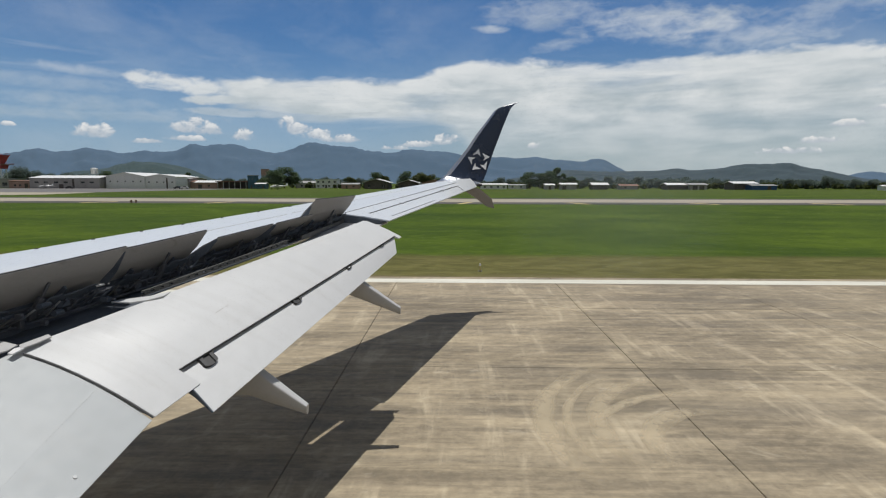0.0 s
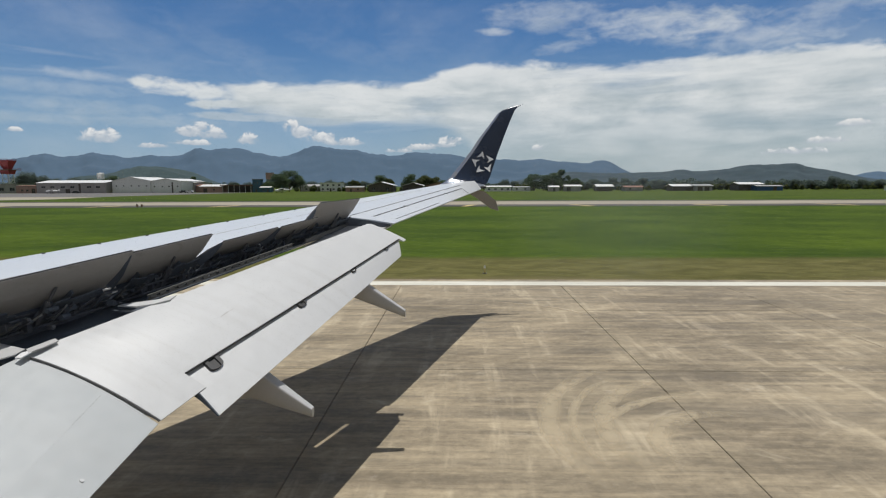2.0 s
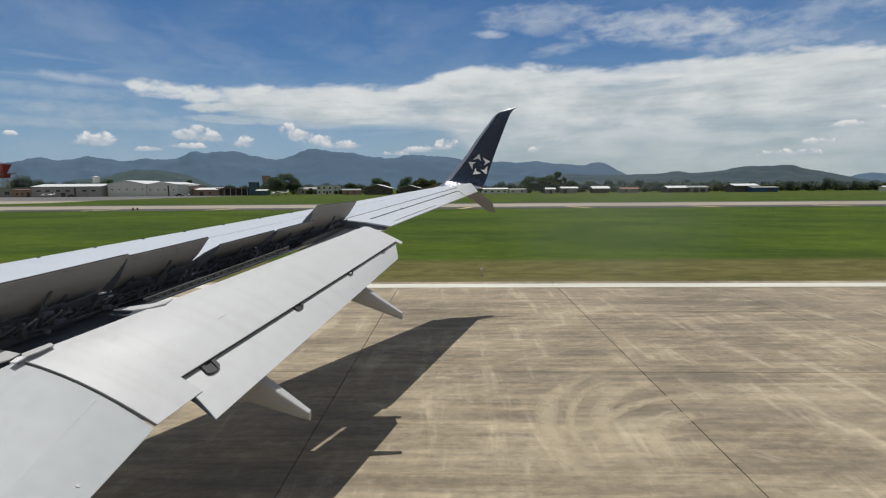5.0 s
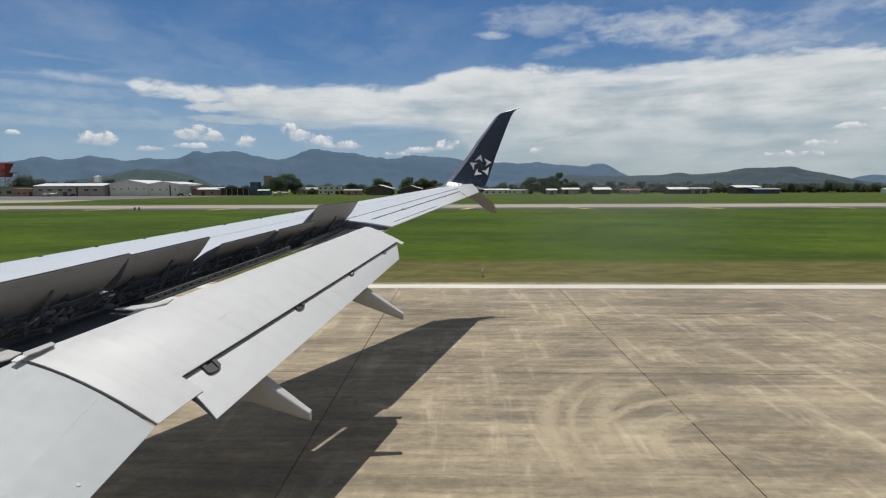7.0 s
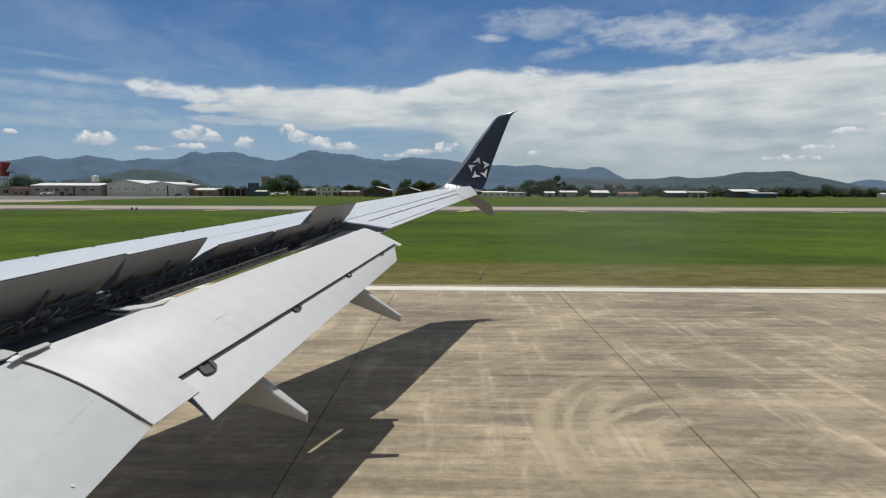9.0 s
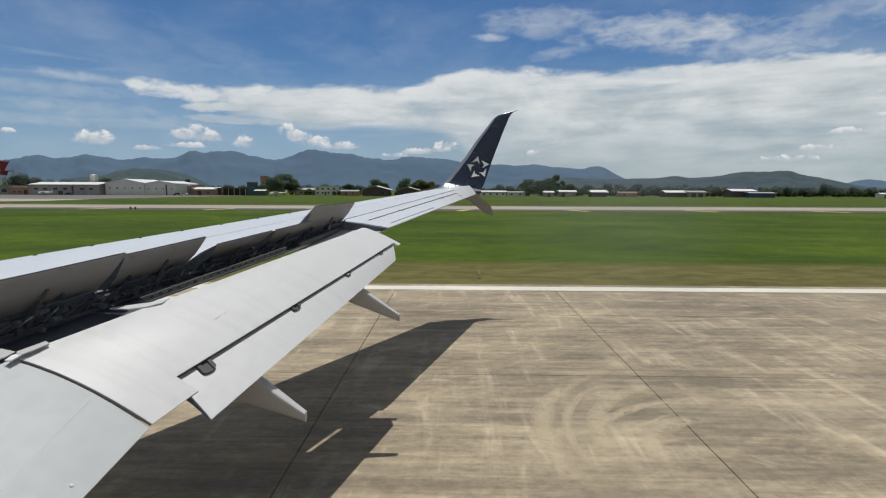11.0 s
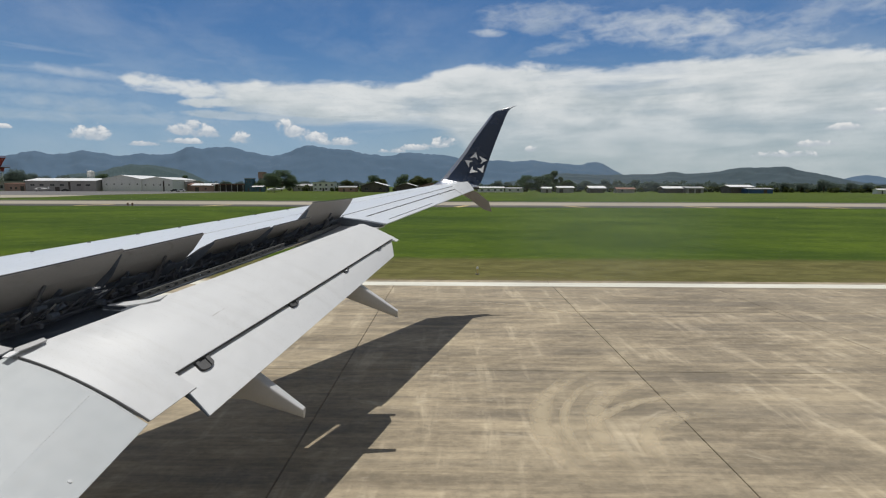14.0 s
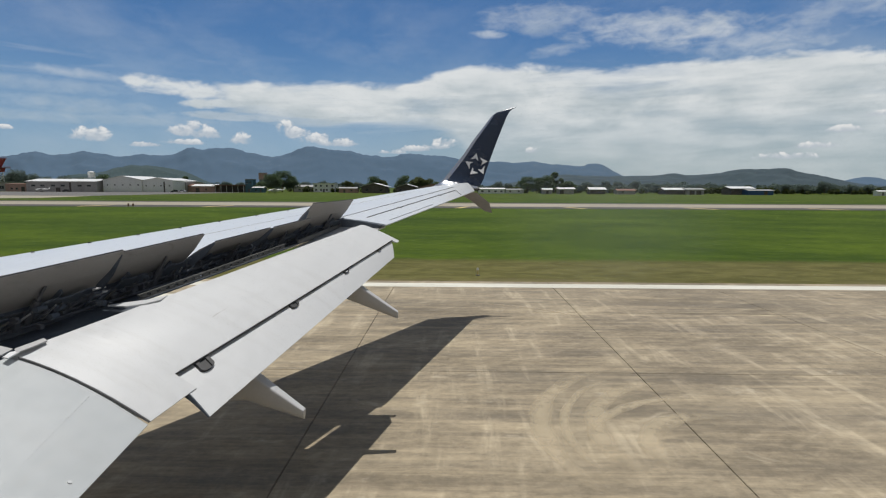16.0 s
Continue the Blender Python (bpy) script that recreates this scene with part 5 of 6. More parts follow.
MIDDLE_TREES = [(-55.2, 362, 10.7, 0), (-49.5, 368, 10.4, 1), (-34.3, 362, 11.4, 0), (-28.0, 365, 10.3, 1), (-23.0, 364, 12.2, 1), (-18.6, 368, 10.8, 1), (-12.2, 350, 7.8, 3), (30.4, 380, 8.2, 1), (39.3, 390, 7.1, 1), (47.2, 350, 10.8, 0), (53.7, 352, 10.1, 0), (59.9, 356, 11.7, 0), (66.5, 362, 16.4, 2), (70.2, 356, 11.7, 2), (73.8, 352, 8.6, 3), (88.7, 377, 6.2, 4), (95.8, 390, 8.3, 1)]
EAST_TREES = [(111.9, 400, 9.3, 0), (124.0, 410, 9.0, 0), (139.9, 420, 9.5, 0), (141.5, 400, 7.6, 1), (173.6, 385, 7.0, 4), (183.6, 387, 7.5, 4), (194.2, 395, 7.1, 4), (229.3, 380, 7.4, 0), (244.0, 385, 7.0, 0), (256.6, 380, 9.4, 2), (268.9, 390, 7.5, 0), (275.4, 380, 7.4, 0), (290.6, 385, 6.6, 0), (140.3, 380, 7.0, 3)]
rng = random.Random(3)
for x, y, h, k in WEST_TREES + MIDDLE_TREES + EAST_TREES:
    # trees farther off take the copy with haze in its leaf colour
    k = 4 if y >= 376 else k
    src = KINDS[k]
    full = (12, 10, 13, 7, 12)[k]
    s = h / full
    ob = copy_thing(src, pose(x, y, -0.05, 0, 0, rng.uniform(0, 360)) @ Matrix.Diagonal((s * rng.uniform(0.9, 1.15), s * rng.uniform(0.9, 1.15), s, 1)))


def woods(name, x0, x1, y0, y1, count, low, high, mat, seed, label):
    """A far belt of trees as one mass of leaf clumps."""
    r = random.Random(seed)
    verts, faces = [], []
    for k in range(count):
        cx, cy = r.uniform(x0, x1), r.uniform(y0, y1)
        h = r.uniform(low, high) * (0.8 + 0.5 * noise.noise((cx * 0.012, seed, 0)))
        w = h * r.uniform(0.35, 0.6)
        for j in range(170):
            d = Vector((r.gauss(0, 1), r.gauss(0, 1), r.gauss(0, 1))).normalized() * r.random() ** 0.35
            p = Vector((cx + d.x * w, cy + d.y * w, max(h * (0.52 + 0.46 * d.z), 0.1)))
            u = Vector((r.gauss(0, 1), r.gauss(0, 1), r.gauss(0, 0.7))).normalized() * r.uniform(0.4, 0.9)
            v = u.cross(Vector((r.gauss(0, 1), r.gauss(0, 1), r.gauss(0, 1)))).normalized() * r.uniform(0.5, 1.0)
            b = len(verts)
            verts += [p - u, p - v, p + u, p + v]
            faces.append((b, b + 1, b + 2, b + 3))
    me = bpy.data.meshes.new(name)
    me.from_pydata(verts, [], faces)
    me.materials.append(mat)
    tagged(new(name, me), label, "trees", kind="stuff")


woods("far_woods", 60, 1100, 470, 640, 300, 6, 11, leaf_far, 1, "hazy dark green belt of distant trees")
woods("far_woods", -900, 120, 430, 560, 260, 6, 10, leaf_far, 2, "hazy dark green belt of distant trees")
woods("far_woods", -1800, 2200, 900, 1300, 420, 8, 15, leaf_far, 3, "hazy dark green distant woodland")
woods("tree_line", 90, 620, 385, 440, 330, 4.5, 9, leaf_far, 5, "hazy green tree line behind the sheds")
woods("hedge", -120, 420, 372, 392, 190, 2.5, 5.5, leaf_olive, 4, "olive scrub and hedges behind the houses")

# ---- buildings ----


def hole_wall(bm, x0, x1, y0, y1, z0, z1, holes):
    """A wall along x with rectangular openings (x0, x1, z0, z1)."""
    xs = sorted({x0, x1, *[v for h in holes for v in h[:2]]})
    zs = sorted({z0, z1, *[v for h in holes for v in h[2:]]})
    for a, b in zip(xs, xs[1:]):
        for c, d in zip(zs, zs[1:]):
            mx, mz = (a + b) / 2, (c + d) / 2
            if not any(h[0] < mx < h[1] and h[2] < mz < h[3] for h in holes):
                box(bm, a, b, y0, y1, c, d)


def building(name, at, w, d, h, ridge, mats, label, windows=(), doors=(), along=True, over=0.5, category="building", flat=False):
    """A house or shed: four walls, openings with panes or leaves set back, and a pitched or flat roof."""
    wall, roof = mats[:2]
    ob = thing(name, label, category, at)
    holes = [(x - a / 2, x + a / 2, z, z + b) for x, z, a, b in windows] + [(x - a / 2, x + a / 2, 0.0, b) for x, a, b in doors]
    bm = bmesh.new()
    hole_wall(bm, 0, w, 0, 0.25, 0, h, holes)
    bmesh.ops.remove_doubles(bm, verts=bm.verts[:], dist=0.001)
    front = part("front_wall", bm, wall, ob)
    part("side_wall", boxes((0, 0.25, 0.25, d, 0, h)), wall, ob)
    part("side_wall", boxes((w - 0.25, w, 0.25, d, 0, h)), wall, ob)
    part("rear_wall", boxes((0.25, w - 0.25, d - 0.25, d, 0, h)), wall, ob)
    for x, z, a, b in windows:
        win = part("window", boxes((x - a / 2, x + a / 2, 0.12, 0.16, z, z + b)), glass_dark, ob, "dark window")
        part("window_frame", boxes((x - a / 2, x + a / 2, 0.06, 0.12, z, z + 0.08), (x - 0.04, x + 0.04, 0.06, 0.12, z + 0.08, z + b)), roof_grey, win)
    for x, a, b in doors:
        part("door", boxes((x - a / 2, x + a / 2, 0.14, 0.2, 0.0, b)), mats[2] if len(mats) > 2 else wall_dark, ob, "dark doorway")
    t = 0.14
    if flat:
        bm = boxes((-over, w + over, -over, d + over, h, h + 0.25))
    elif along:
        bm = bmesh.new()
        loft(bm, [[(x, -over, h - 0.05), (x, d / 2, ridge), (x, d + over, h - 0.05), (x, d + over, h - 0.05 + t), (x, d / 2, ridge + t), (x, -over, h - 0.05 + t)] for x in (-over, w + over)])
        for x in (0, w - 0.25):
            g = bmesh.new()
            loft(g, [[(q, 0, h), (q, d, h), (q, d / 2, ridge)] for q in (x, x + 0.25)])
            part("gable", g, wall, ob)
    else:
        bm = bmesh.new()
        loft(bm, [[(-over, y, h - 0.05), (w / 2, y, ridge), (w + over, y, h - 0.05), (w + over, y, h - 0.05 + t), (w / 2, y, ridge + t), (-over, y, h - 0.05 + t)] for y in (-over, d + over)])
        for y in (0, d - 0.25):
            g = bmesh.new()
            loft(g, [[(0, q, h), (w, q, h), (w / 2, q, ridge)] for q in (y, y + 0.25)])
            part("gable", g, wall, ob)
    part("roof", bm, roof, ob)
    return ob


building("long_hangar", (-265.1, 330, -0.05), 44.1, 22, 6.4, 8.0, (wall_grey, roof_white), "long grey hangar with white sheet roof", [(44.1 * k, 3.2, 2.6, 1.1) for k in (0.10, 0.23, 0.38, 0.52, 0.76, 0.89)], [(44.1 * 0.625, 1.4, 5.8), (44.1 * 0.45, 3.0, 2.6)], True)
building("hangar", (-219.4, 334, -0.05), 24.5, 34, 7.6, 10.0, (wall_white, roof_white, wall_white), "white metal hangar with sliding doors", [(24.5 * k, 4.0, 0.9, 0.8) for k in (0.11, 0.3, 0.5, 0.7, 0.9)], (), False)
building("hangar", (-195.1, 335, -0.05), 19.4, 30, 7.3, 8.9, (wall_white, roof_white, wall_dark), "white metal hangar with dark door gap", [(19.4 * k, 3.6, 0.9, 0.8) for k in (0.12, 0.38, 0.6, 0.88)], [(19.4 * 0.71, 1.0, 6.6)], False)
building("workshop", (-182.4, 350, -0.05), 7.5, 26, 6.2, 7.0, (wall_grey, roof_white), "grey workshop behind the hangars", (), (), True)
building("terminal_wing", (-330.8, 352, -0.05), 33.9, 16, 6.0, 6.6, (wall_grey, roof_grey), "low grey terminal wing with dark glass", [(33.9 * k, 1.4, 3.4, 2.2) for k in (0.2, 0.45, 0.7, 0.92)], (), True, flat=True)
building("pink_annex", (-283.4, 336, -0.05), 13.2, 12, 4.6, 5.0, (wall_pink, roof_rust), "pink low annex with rusty roof", [(13.2 * 0.3, 1.2, 1.4, 1.2), (13.2 * 0.55, 1.2, 1.4, 1.2)], [(13.2 * 0.85, 2.4, 3.0)], True)
building("cargo_hall", (-363.5, 350, -0.05), 32.7, 26, 12.5, 13.0, (wall_white, roof_white), "tall white cargo hall", [(32.7 * 0.2, 6.5, 4, 1.1), (32.7 * 0.36, 6.5, 4, 1.1)], (), True, flat=True)
building("pink_shed", (-165.6, 340, -0.05), 13.9, 10, 3.8, 5.0, (wall_pink, roof_white), "pink shed with white sheet roof", [(13.9 * 0.6, 1.2, 1.2, 1.1)], [(13.9 * 0.2, 2.6, 2.6)], True, over=0.9)
building("brown_shed", (-175.9, 352, -0.05), 7.5, 10, 4.2, 5.2, (wall_pink, roof_rust), "brown shed with rusty roof", (), (), True)
building("white_house", (-99.3, 380, -0.05), 15.3, 9, 6.0, 6.4, (wall_white, roof_white), "white two-storey house with flat roof", [(15.3 * k, z, 1.4, 1.2) for k in (0.12, 0.35, 0.62, 0.88) for z in (1.0, 3.8)], [(15.3 * 0.48, 1.4, 2.2)], True, flat=True)
building("low_house", (-114.9, 385, -0.05), 14.3, 9, 3.6, 5.0, (wall_grey, roof_grey), "low grey house with pitched roof", [(14.3 * 0.3, 1.0, 1.4, 1.2), (14.3 * 0.7, 1.0, 1.4, 1.2)], [(14.3 * 0.5, 1.2, 2.2)], True)
building("small_store", (-73.7, 345, -0.05), 11.3, 7, 2.8, 3.6, (wall_pink, roof_grey), "small pink store with grey roof", [(11.3 * 0.7, 1.0, 1.2, 1.0)], [(11.3 * 0.3, 1.2, 2.1)], True)
building("gable_house", (-56.6, 332, -0.05), 14.7, 16, 4.0, 6.2, (wall_dark, roof_white), "dark timber house with white gable roof", [(14.7 * 0.2, 1.2, 1.6, 1.3), (14.7 * 0.8, 1.2, 1.6, 1.3)], [(14.7 * 0.5, 2.6, 2.8)], False, over=1.2)
building("gable_house", (-35.6, 332, -0.05), 12.5, 16, 3.6, 5.6, (wall_dark, roof_white), "dark timber house with white gable roof", [(12.5 * 0.2, 1.2, 1.4, 1.2)], [(12.5 * 0.6, 2.4, 2.6)], False, over=1.2)
building("rusty_barn", (-21.0, 332, -0.05), 14.6, 16, 3.8, 5.8, (wall_pink, roof_rust), "red-brown barn with grey gable roof", (), [(14.6 * 0.3, 2.4, 2.6), (14.6 * 0.7, 2.4, 2.6)], False, over=1.0)
building("white_row_house", (15.7, 345, -0.05), 16.5, 8, 2.8, 3.5, (wall_white, roof_white), "low white row house with dark openings", [(16.5 * k, 0.9, 1.4, 1.0) for k in (0.15, 0.4, 0.65, 0.88)], (), True)
building("white_row_house", (34.3, 352, -0.05), 11.0, 8, 2.4, 3.0, (wall_white, roof_grey), "low white row house with dark openings", [(11.0 * k, 0.9, 1.2, 1.0) for k in (0.2, 0.7)], (), True)
building("storehouse", (54.1, 330, -0.05), 5.5, 6, 2.6, 3.4, (wall_grey, roof_white), "little grey storehouse with white roof", (), [(5.5 * 0.5, 1.4, 2.0)], True)
building("storehouse", (63.7, 330, -0.05), 9.2, 8, 3.0, 3.9, (wall_grey, roof_white), "grey storehouse with white sheet roof", (), [(9.2 * 0.2, 2.4, 2.4)], True, over=0.8)
building("open_barn", (82.8, 330, -0.05), 8.8, 8, 2.8, 4.1, (wall_dark, roof_white), "dark barn with white sheet roof", (), [(8.8 * 0.5, 4, 2.4)], True, over=1.0)
building("red_roof_house", (100.6, 335, -0.05), 11.0, 7, 2.2, 3.2, (wall_grey, roof_rust), "low house with rusty red roof", [(11.0 * 0.3, 0.9, 1.2, 1.0)], (), True)
building("barn", (129.5, 335, -0.05), 12.3, 10, 2.8, 4.0, (wall_dark, roof_white), "dark barn with pale sheet roof", (), [(12.3 * 0.3, 3.0, 2.4)], True, over=0.8)
building("barn", (141.9, 332, -0.05), 10.2, 10, 3.0, 3.9, (wall_grey, roof_grey), "grey barn with open bays", (), [(10.2 * 0.3, 3.0, 2.4), (10.2 * 0.7, 3.0, 2.4)], True, over=0.8)
building("storage_hall", (169.8, 335, -0.05), 13.7, 12, 3.8, 5.0, (wall_dark, roof_white), "dark storage hall with white sheet roof", (), [(13.7 * 0.4, 4.0, 2.8)], True, over=1.0)
building("blue_shed", (176.6, 328, -0.05), 15.0, 8, 2.6, 3.2, (wall_blue, roof_grey), "bright blue shed with grey roof", (), [(15.0 * 0.7, 2.2, 2.2)], True)
building("white_hut", (247.3, 320, -0.05), 5.5, 4, 2.4, 3.0, (wall_white, roof_white), "little white hut on grass", (), [(5.5 * 0.5, 1.0, 2.0)], True)
building("guard_house", (424.1, 330, -0.05), 12.9, 10, 4.4, 4.8, (wall_white, roof_grey), "white guard house with dark bays", (), [(12.9 * 0.3, 2.4, 3.0), (12.9 * 0.7, 2.4, 3.0)], True, flat=True)


def post(bm, x, y, z0, z1, r=0.1):
    rod(bm, (x, y, z0), (x, y, z1), r, r, 6)


# open shed with columns, teal block, brick stack, tank and radar tower behind the apron
XO = -150.9
shed = thing("open_shed", "long open shed with dark roof and pale columns", "shed", (XO, 338, -0.05))
part("roof", boxes((-1, 20, -1, 9, 4.3, 4.7)), wall_dark, shed)
part("rear_wall", boxes((0, 19, 8, 8.3, 0, 4.3)), wall_dark, shed)
for k in range(6):
    bm = bmesh.new()
    post(bm, 0.4 + 3.6 * k, 0, 0, 4.3, 0.16)
    part("column", bm, wall_white, shed)
part("fascia", boxes((-1.0, 20, -1.06, -1.003, 4.3, 4.8)), roof_rust, shed)
building("teal_block", (XO + 19.5, 338, -0.05), 4.6, 6, 8.2, 8.6, (wall_teal, roof_grey), "narrow teal block beside the open shed", [(1.2, 5.6, 0.8, 0.8), (3.2, 5.6, 0.8, 0.8)], [(2.3, 1.0, 2.1)], True, 0.4, flat=True)
building("green_kiosk", (XO + 25, 336, -0.05), 6.5, 5, 3.0, 3.6, (wall_teal, roof_white), "small green kiosk with white roof", [(2, 1.0, 1.2, 1.0)], [(4.8, 1.0, 2.1)])
stack = thing("brick_tower", "square weathered brick water tower", "tower", (-152.5, 420, -0.05))
part("shaft", boxes((0.4, 4.6, 0.4, 4.6, 0, 9.2)), wall_dark, stack)
part("tank", boxes((0, 5, 0, 5, 9.2, 14.2)), wall_pink, stack, "faded brick-red tank")
part("cap", boxes((-0.2, 5.2, -0.2, 5.2, 14.2, 14.5)), roof_grey, stack)
tank = thing("water_tank", "white round water tank on a steel stand", "tank", (-243.9, 360, -0.05))
for sx, sy in ((-1.5, -1.5), (1.5, -1.5), (1.5, 1.5), (-1.5, 1.5)):
    bm = bmesh.new()
    post(bm, sx, sy, 0, 9.2, 0.14)
    part("leg", bm, roof_grey, tank)
bm = bmesh.new()
rod(bm, (0, 0, 9.2), (0, 0, 13.0), 2.2, 2.2, 20)
part("drum", bm, roof_white, tank)
bm = bmesh.new()
rod(bm, (0, 0, 13.0), (0, 0, 13.5), 2.3, 0.4, 20)
part("lid", bm, roof_white, tank)

radar = thing("radar_tower", "red and white lattice radar tower with platforms", "tower", (-329.6, 385, -0.05))
for sx, sy in ((-2, -2), (2, -2), (2, 2), (-2, 2)):
    bm = bmesh.new()
    rod(bm, (sx * 1.3, sy * 1.3, 0), (sx * 1.1, sy * 1.1, 16.2), 0.28, 0.22, 6)
    part("leg", bm, wall_white, radar)
for k in range(3):
    z = 1 + k * 3.6
    bm = bmesh.new()
    for (ax, ay), (cx2, cy2) in (((-2.4, -2.4), (2.4, -2.4)), ((2.4, -2.4), (2.4, 2.4)), ((2.4, 2.4), (-2.4, 2.4)), ((-2.4, 2.4), (-2.4, -2.4))):
        rod(bm, (ax, ay, z), (cx2, cy2, z + 3.4), 0.1, 0.1, 5)
        rod(bm, (cx2, cy2, z), (ax, ay, z + 3.4), 0.1, 0.1, 5)
    part("lattice_bay", bm, wall_white, radar)
for z, w, m in ((16.2, 5.6, roof_rust), (22.8, 4.2, red_paint)):
    bm = boxes((-w, w, -w, w, z, z + 0.5))
    deck = part("platform", bm, m, radar)
    bm = bmesh.new()
    for q in range(9):
        for y in (-w, w):
            rod(bm, (-w + w * q / 4, y * 0.98, z + 0.5), (-w + w * q / 4, y * 0.98, z + 1.5), 0.07, 0.07, 5)
    for y in (-w, w):
        rod(bm, (-w, y * 0.98, z + 1.5), (w, y * 0.98, z + 1.5), 0.08, 0.08, 5)
    part("guard_rail", bm, red_paint, deck)
for name, z0, w0, z1, w1, words in (("upper_cabin", 16.7, 1.8, 22.8, 3.9, "red flared equipment cabin"), ("lower_cabin", 13.4, 2.9, 16.2, 3.4, "red lower cabin")):
    bm = bmesh.new()
    loft(bm, [[(x * w, y * w, z) for x, y in ((-1, -1), (1, -1), (1, 1), (-1, 1))] for w, z in ((w0, z0), (w1, z1))])
    part(name, bm, red_paint, radar, words)
bm = bmesh.new()
rod(bm, (-4, 0, 2), (4.5, 0, 10.5), 0.4, 0.4, 6)
part("stair", bm, wall_white, radar)

# control tower well aft of the aircraft
ct = thing("control_tower", "weathered concrete control tower with glazed cab", "tower", (402, 390, -0.05))
part("shaft", boxes((-5, 5, -5, 5, 0, 17.5)), tower_mat, ct)
for k in range(5):
    part("balcony_band", boxes((-5.25, 5.25, -5.25, -5.003, 2.6 + 3.2 * k, 3.2 + 3.2 * k)), wall_pink, ct)
bm = bmesh.new()
loft(bm, [[(x * w, y * w, z) for x, y in ((-1, -1), (1, -1), (1, 1), (-1, 1))] for w, z in ((4.0, 17.5), (4.0, 18.6))])
part("cab_base", bm, wall_white, ct)
bm = bmesh.new()
loft(bm, [[(x * w, y * w, z) for x, y in ((-1, -1), (1, -1), (1, 1), (-1, 1))] for w, z in ((4.0, 18.6), (5.2, 22.0))])
part("cab_glass", bm, glass_dark, ct)
part("cab_roof", boxes((-5.6, 5.6, -5.6, 5.6, 22.0, 22.7)), roof_grey, ct)
bm = bmesh.new()
post(bm, 0, 0, 22.7, 26, 0.15)
part("mast", bm, wall_white, ct)


def light_plane(at, turn, s, label):
    """A small parked aircraft."""
    ob = thing("light_aircraft", label, "airplane", at, turn=turn)
    bm = bmesh.new()
    rings = []
    for x, r, z in ((-3.6, 0.25, 1.3), (-3.0, 0.55, 1.3), (-1.2, 0.7, 1.45), (0.8, 0.62, 1.5), (4.4, 0.16, 1.75)):
        rings.append([(x * s, r * math.cos(a) * s, (z + r * math.sin(a)) * s) for a in [6.283 * i / 10 for i in range(10)]])
    loft(bm, rings)
    body = part("body", bm, white_gloss, ob, "", True)
    part("cabin_window", boxes((-1.9 * s, 0.2 * s, -0.70 * s, -0.6 * s, 1.55 * s, 1.9 * s)), glass_dark, body)
    bm = bmesh.new()
    loft(bm, [[((-0.9 + a) * s, y * s, (2.16 + b) * s) for a, b in ((0, 0), (0.4, 0.1), (1.6, 0.02), (0.6, -0.04))] for y in (-5.4, 0, 5.4)])
    part("wing", bm, white_gloss, ob)
    bm = bmesh.new()
    loft(bm, [[((a) * s, y * s, b * s) for a, b in ((3.4, 1.75), (4.5, 1.75), (4.8, 3.1), (4.2, 3.1))] for y in (-0.06, 0.06)])
    part("fin", bm, white_gloss, ob)
    part("tailplane", boxes((3.7 * s, 4.6 * s, -1.7 * s, 1.7 * s, 1.74 * s, 1.82 * s)), white_gloss, ob)
    for x, y in ((-2.9, 0), (-0.3, -1.1), (-0.3, 1.1)):
        bm = bmesh.new()
        rod(bm, (x * s, (y - 0.1) * s, 0.25 * s), (x * s, (y + 0.1) * s, 0.25 * s), 0.25 * s, 0.25 * s, 12)
        rod(bm, (x * s, y * s, 0.3 * s), (x * s, y * 0.6 * s, 1.2 * s), 0.06 * s, 0.06 * s, 6)
        part("wheel", bm, rubber, ob)


light_plane((-99.7, 300, -0.05), 20, 1.15, "small white high-wing aircraft parked on grass")
light_plane((-246.1, 318, -0.028), 10, 0.95, "small white aircraft parked before the long hangar")
light_plane((-246.1 - 60, 318, -0.028), 170, 1.5, "white twin aircraft parked on the apron")


def car(at, turn, mat, label):
    ob = thing("car", label, "car", at, turn=turn)
    bm = bmesh.new()
    loft(bm, [[(x, y, z) for x, z in ((-2.2, 0.35), (-2.25, 0.85), (-1.3, 0.98), (-0.7, 1.5), (1.1, 1.5), (1.9, 0.98), (2.2, 0.9), (2.2, 0.35))] for y in (-0.85, 0.85)])
    body = part("body", bm, mat, ob)
    for y in (-0.86, 0.86):
        bm = bmesh.new()
        loft(bm, [[(x, y + d, z) for x, z in ((-1.1, 1.0), (-0.62, 1.42), (1.0, 1.42), (1.6, 1.0))] for d in (-0.006, 0.006)])
        part("side_glass", bm, glass_dark, body)
    for x in (-1.4, 1.35):
        for y in (-0.8, 0.8):
            bm = bmesh.new()
            rod(bm, (x, y - 0.1, 0.33), (x, y + 0.1, 0.33), 0.33, 0.33, 14)
            part("wheel", bm, rubber, ob)


car((-234.2, 322, -0.028), 5, car_dark, "dark parked car before the long hangar")
car((-165.7, 326, -0.028), 12, white_gloss, "white parked car beside the hangar")
car((-165.7 - 4.8, 327, -0.028), 12, car_dark, "dark parked car beside the hangar")


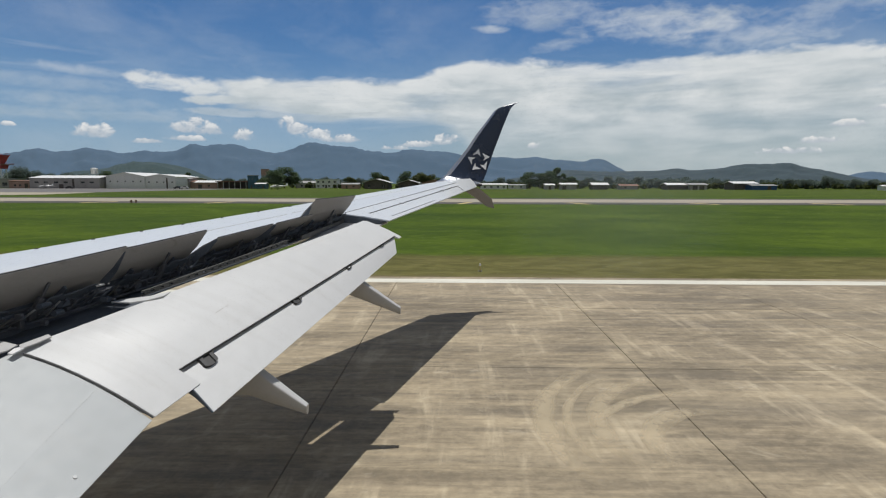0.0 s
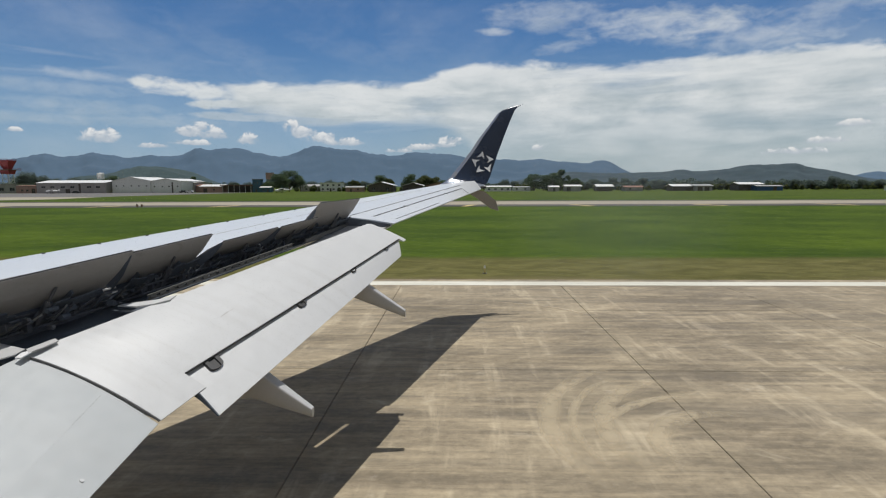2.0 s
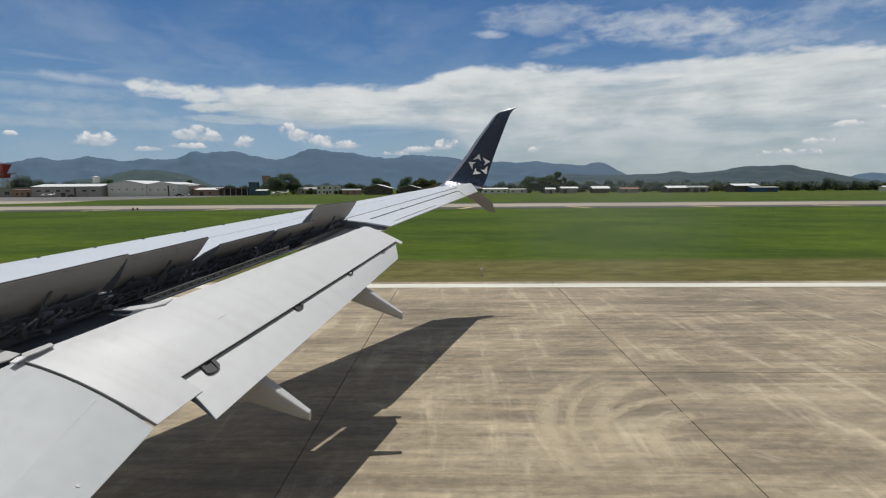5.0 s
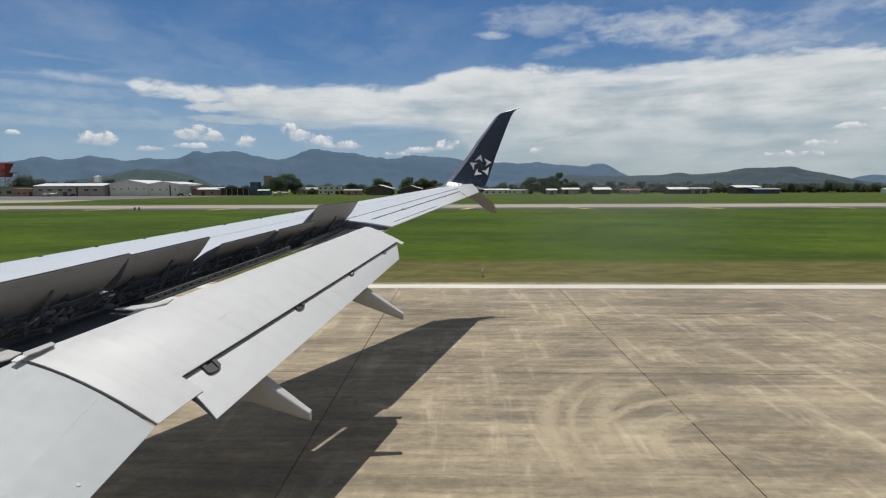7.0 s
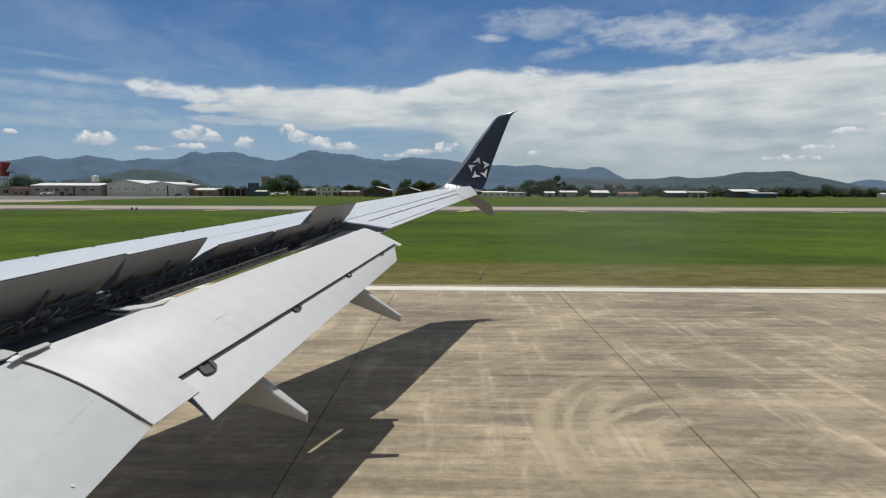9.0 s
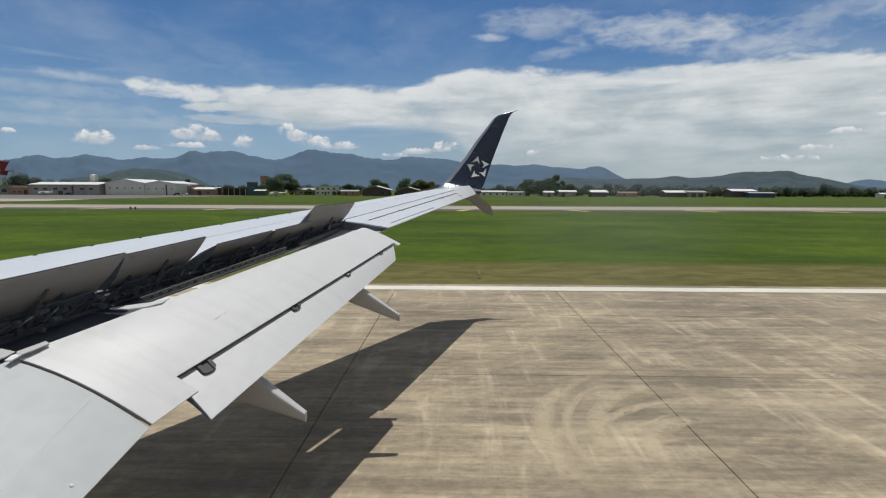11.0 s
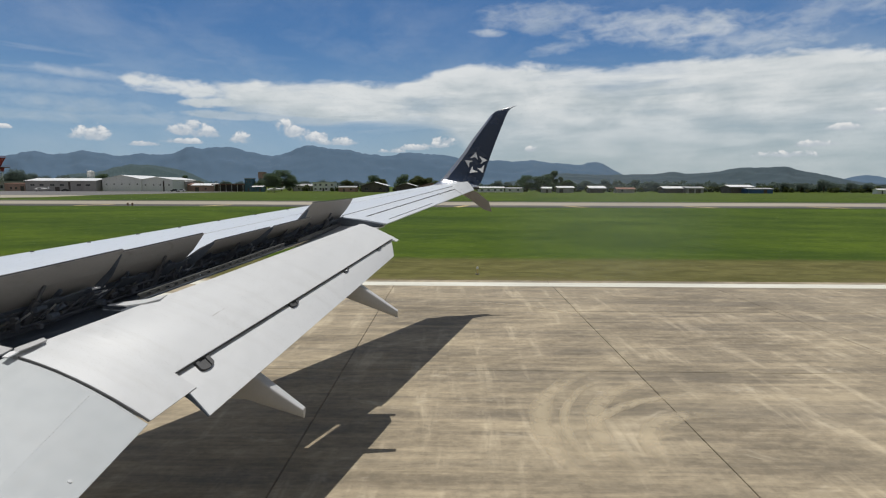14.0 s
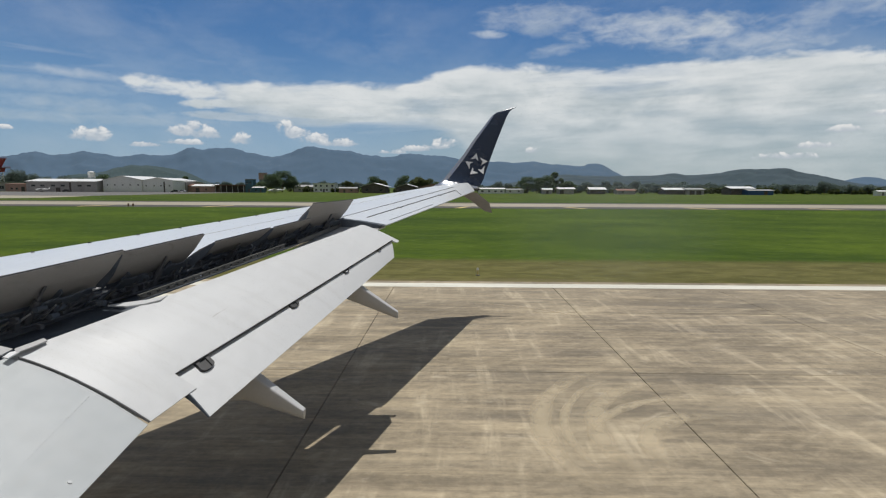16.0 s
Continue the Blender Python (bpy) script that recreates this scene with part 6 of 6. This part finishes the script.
def sign(at, turn, w, h, label):
    ob = thing("airfield_sign", label, "sign", at, turn=turn)
    part("panel", boxes((-w / 2, w / 2, -0.09, 0.09, 0.25, 0.25 + h)), sign_black, ob)
    part("frame_cap", boxes((-w / 2 - 0.03, w / 2 + 0.03, -0.11, 0.11, 0.25 + h, 0.30 + h)), roof_grey, ob)
    for x in (-w * 0.35, w * 0.35):
        part("leg", boxes((x - 0.04, x + 0.04, -0.04, 0.04, 0, 0.25)), roof_grey, ob)
    part("footing", boxes((-w / 2 - 0.2, w / 2 + 0.2, -0.35, 0.35, -0.05, 0.02)), apron_mat, ob)


sign((-56, 34, -0.05), 80, 1.1, 1.0, "black backed distance sign on grass")
sign((-113, 97, -0.05), 4, 2.8, 0.9, "wide black backed taxiway sign on grass")
for dx in (0.0, 0.85):
    mk = thing("marker_board", "small rusty red marker board on grass", "marker", (-59.3 + dx, 97, -0.05), group="marker boards")
    part("board", boxes((-0.16, 0.16, -0.03, 0.03, 0.15, 0.62)), roof_rust, mk)
    part("stake", boxes((-0.03, 0.03, 0.031, 0.07, 0, 0.6)), wall_dark, mk)
sign((-150, 160, -0.05), 0, 2.4, 0.9, "black backed apron sign on grass")


def approach_light(at):
    ob = thing("approach_light_unit", "low black slope indicator light box on a concrete pad", "airfield light", at, group="slope indicator lights")
    bm = bmesh.new()
    box(bm, -0.75, 0.75, -0.35, 0.35, 0.45, 0.85)
    bmesh.ops.bevel(bm, geom=bm.edges[:], offset=0.04, segments=1, affect="EDGES")
    part("housing", bm, sign_black, ob)
    for x in (-0.6, 0.6):
        for y in (-0.25, 0.25):
            bm = bmesh.new()
            rod(bm, (x, y, 0.05), (x, y, 0.46), 0.03, 0.03, 6)
            part("leg", bm, roof_grey, ob)
    part("pad", boxes((-1.8, 1.8, -0.9, 0.9, -0.05, 0.06)), taxi_concrete, ob, "pale concrete pad")


for at in ((58, 62, -0.05), (61.5, 54, -0.05), (65, 46.5, -0.05), (68.5, 39, -0.05)):
    approach_light(at)


def edge_light(x, y):
    ob = thing("edge_light", "small white runway edge light on a short stem", "airfield light", (x, y, -0.05), group="runway edge lights")
    bm = bmesh.new()
    rod(bm, (0, 0, 0), (0, 0, 0.24), 0.022, 0.022, 8)
    part("stem", bm, line_yellow, ob)
    bm = bmesh.new()
    rod(bm, (0, 0, 0.24), (0, 0, 0.33), 0.05, 0.035, 10)
    part("lens", bm, white_gloss, ob)
    bm = bmesh.new()
    rod(bm, (0, 0, -0.02), (0, 0, 0.03), 0.10, 0.09, 12)
    part("base", bm, apron_mat, ob)


for k in range(-3, 4):
    edge_light(1.05 + 60 * k, 23.1)

# ---- runway slabs ----
def slab_mesh():
    bm = bmesh.new()
    g = 0.006
    vs = []
    for z, e in ((-0.2, 0.0), (-0.012, 0.0), (0.0, 0.006)):
        vs.append([bm.verts.new((x, y, z)) for x, y in ((g + e, g + e), (SLAB_X - g - e, g + e), (SLAB_X - g - e, SLAB_Y - g - e), (g + e, SLAB_Y - g - e))])
    for a, b in zip(vs, vs[1:]):
        for k in range(4):
            bm.faces.new((a[k], a[(k + 1) % 4], b[(k + 1) % 4], b[k]))
    bm.faces.new(vs[-1])
    me = bpy.data.meshes.new("slab")
    bm.to_mesh(me)
    bm.free()
    me.materials.append(concrete)
    return me


slab = slab_mesh()
for i in range(-14, 19):
    for j in range(-7, 2):
        ob = new("slab", slab)
        ob.location = (X0 + SLAB_X * i, Y0 + SLAB_Y * j, 0)
        ob.parent = runway
verts, faces = [], []
for i in list(range(-110, -14)) + list(range(19, 115)):
    for j in range(-7, 2):
        x, y, b = X0 + SLAB_X * i, Y0 + SLAB_Y * j, len(verts)
        g = 0.02
        verts += [(x + g, y + g, -0.1), (x + SLAB_X - g, y + g, -0.1), (x + SLAB_X - g, y + SLAB_Y - g, -0.1), (x + g, y + SLAB_Y - g, -0.1), (x + g, y + g, 0), (x + SLAB_X - g, y + g, 0), (x + SLAB_X - g, y + SLAB_Y - g, 0), (x + g, y + SLAB_Y - g, 0)]
        faces += [(b + 4, b + 5, b + 6, b + 7), (b, b + 1, b + 5, b + 4), (b + 1, b + 2, b + 6, b + 5), (b + 2, b + 3, b + 7, b + 6), (b + 3, b, b + 4, b + 7)]
me = bpy.data.meshes.new("far_slabs")
me.from_pydata(verts, [], faces)
me.materials.append(concrete)
far = tagged(new("far_slabs", me), kind="stuff")
far.parent = runway
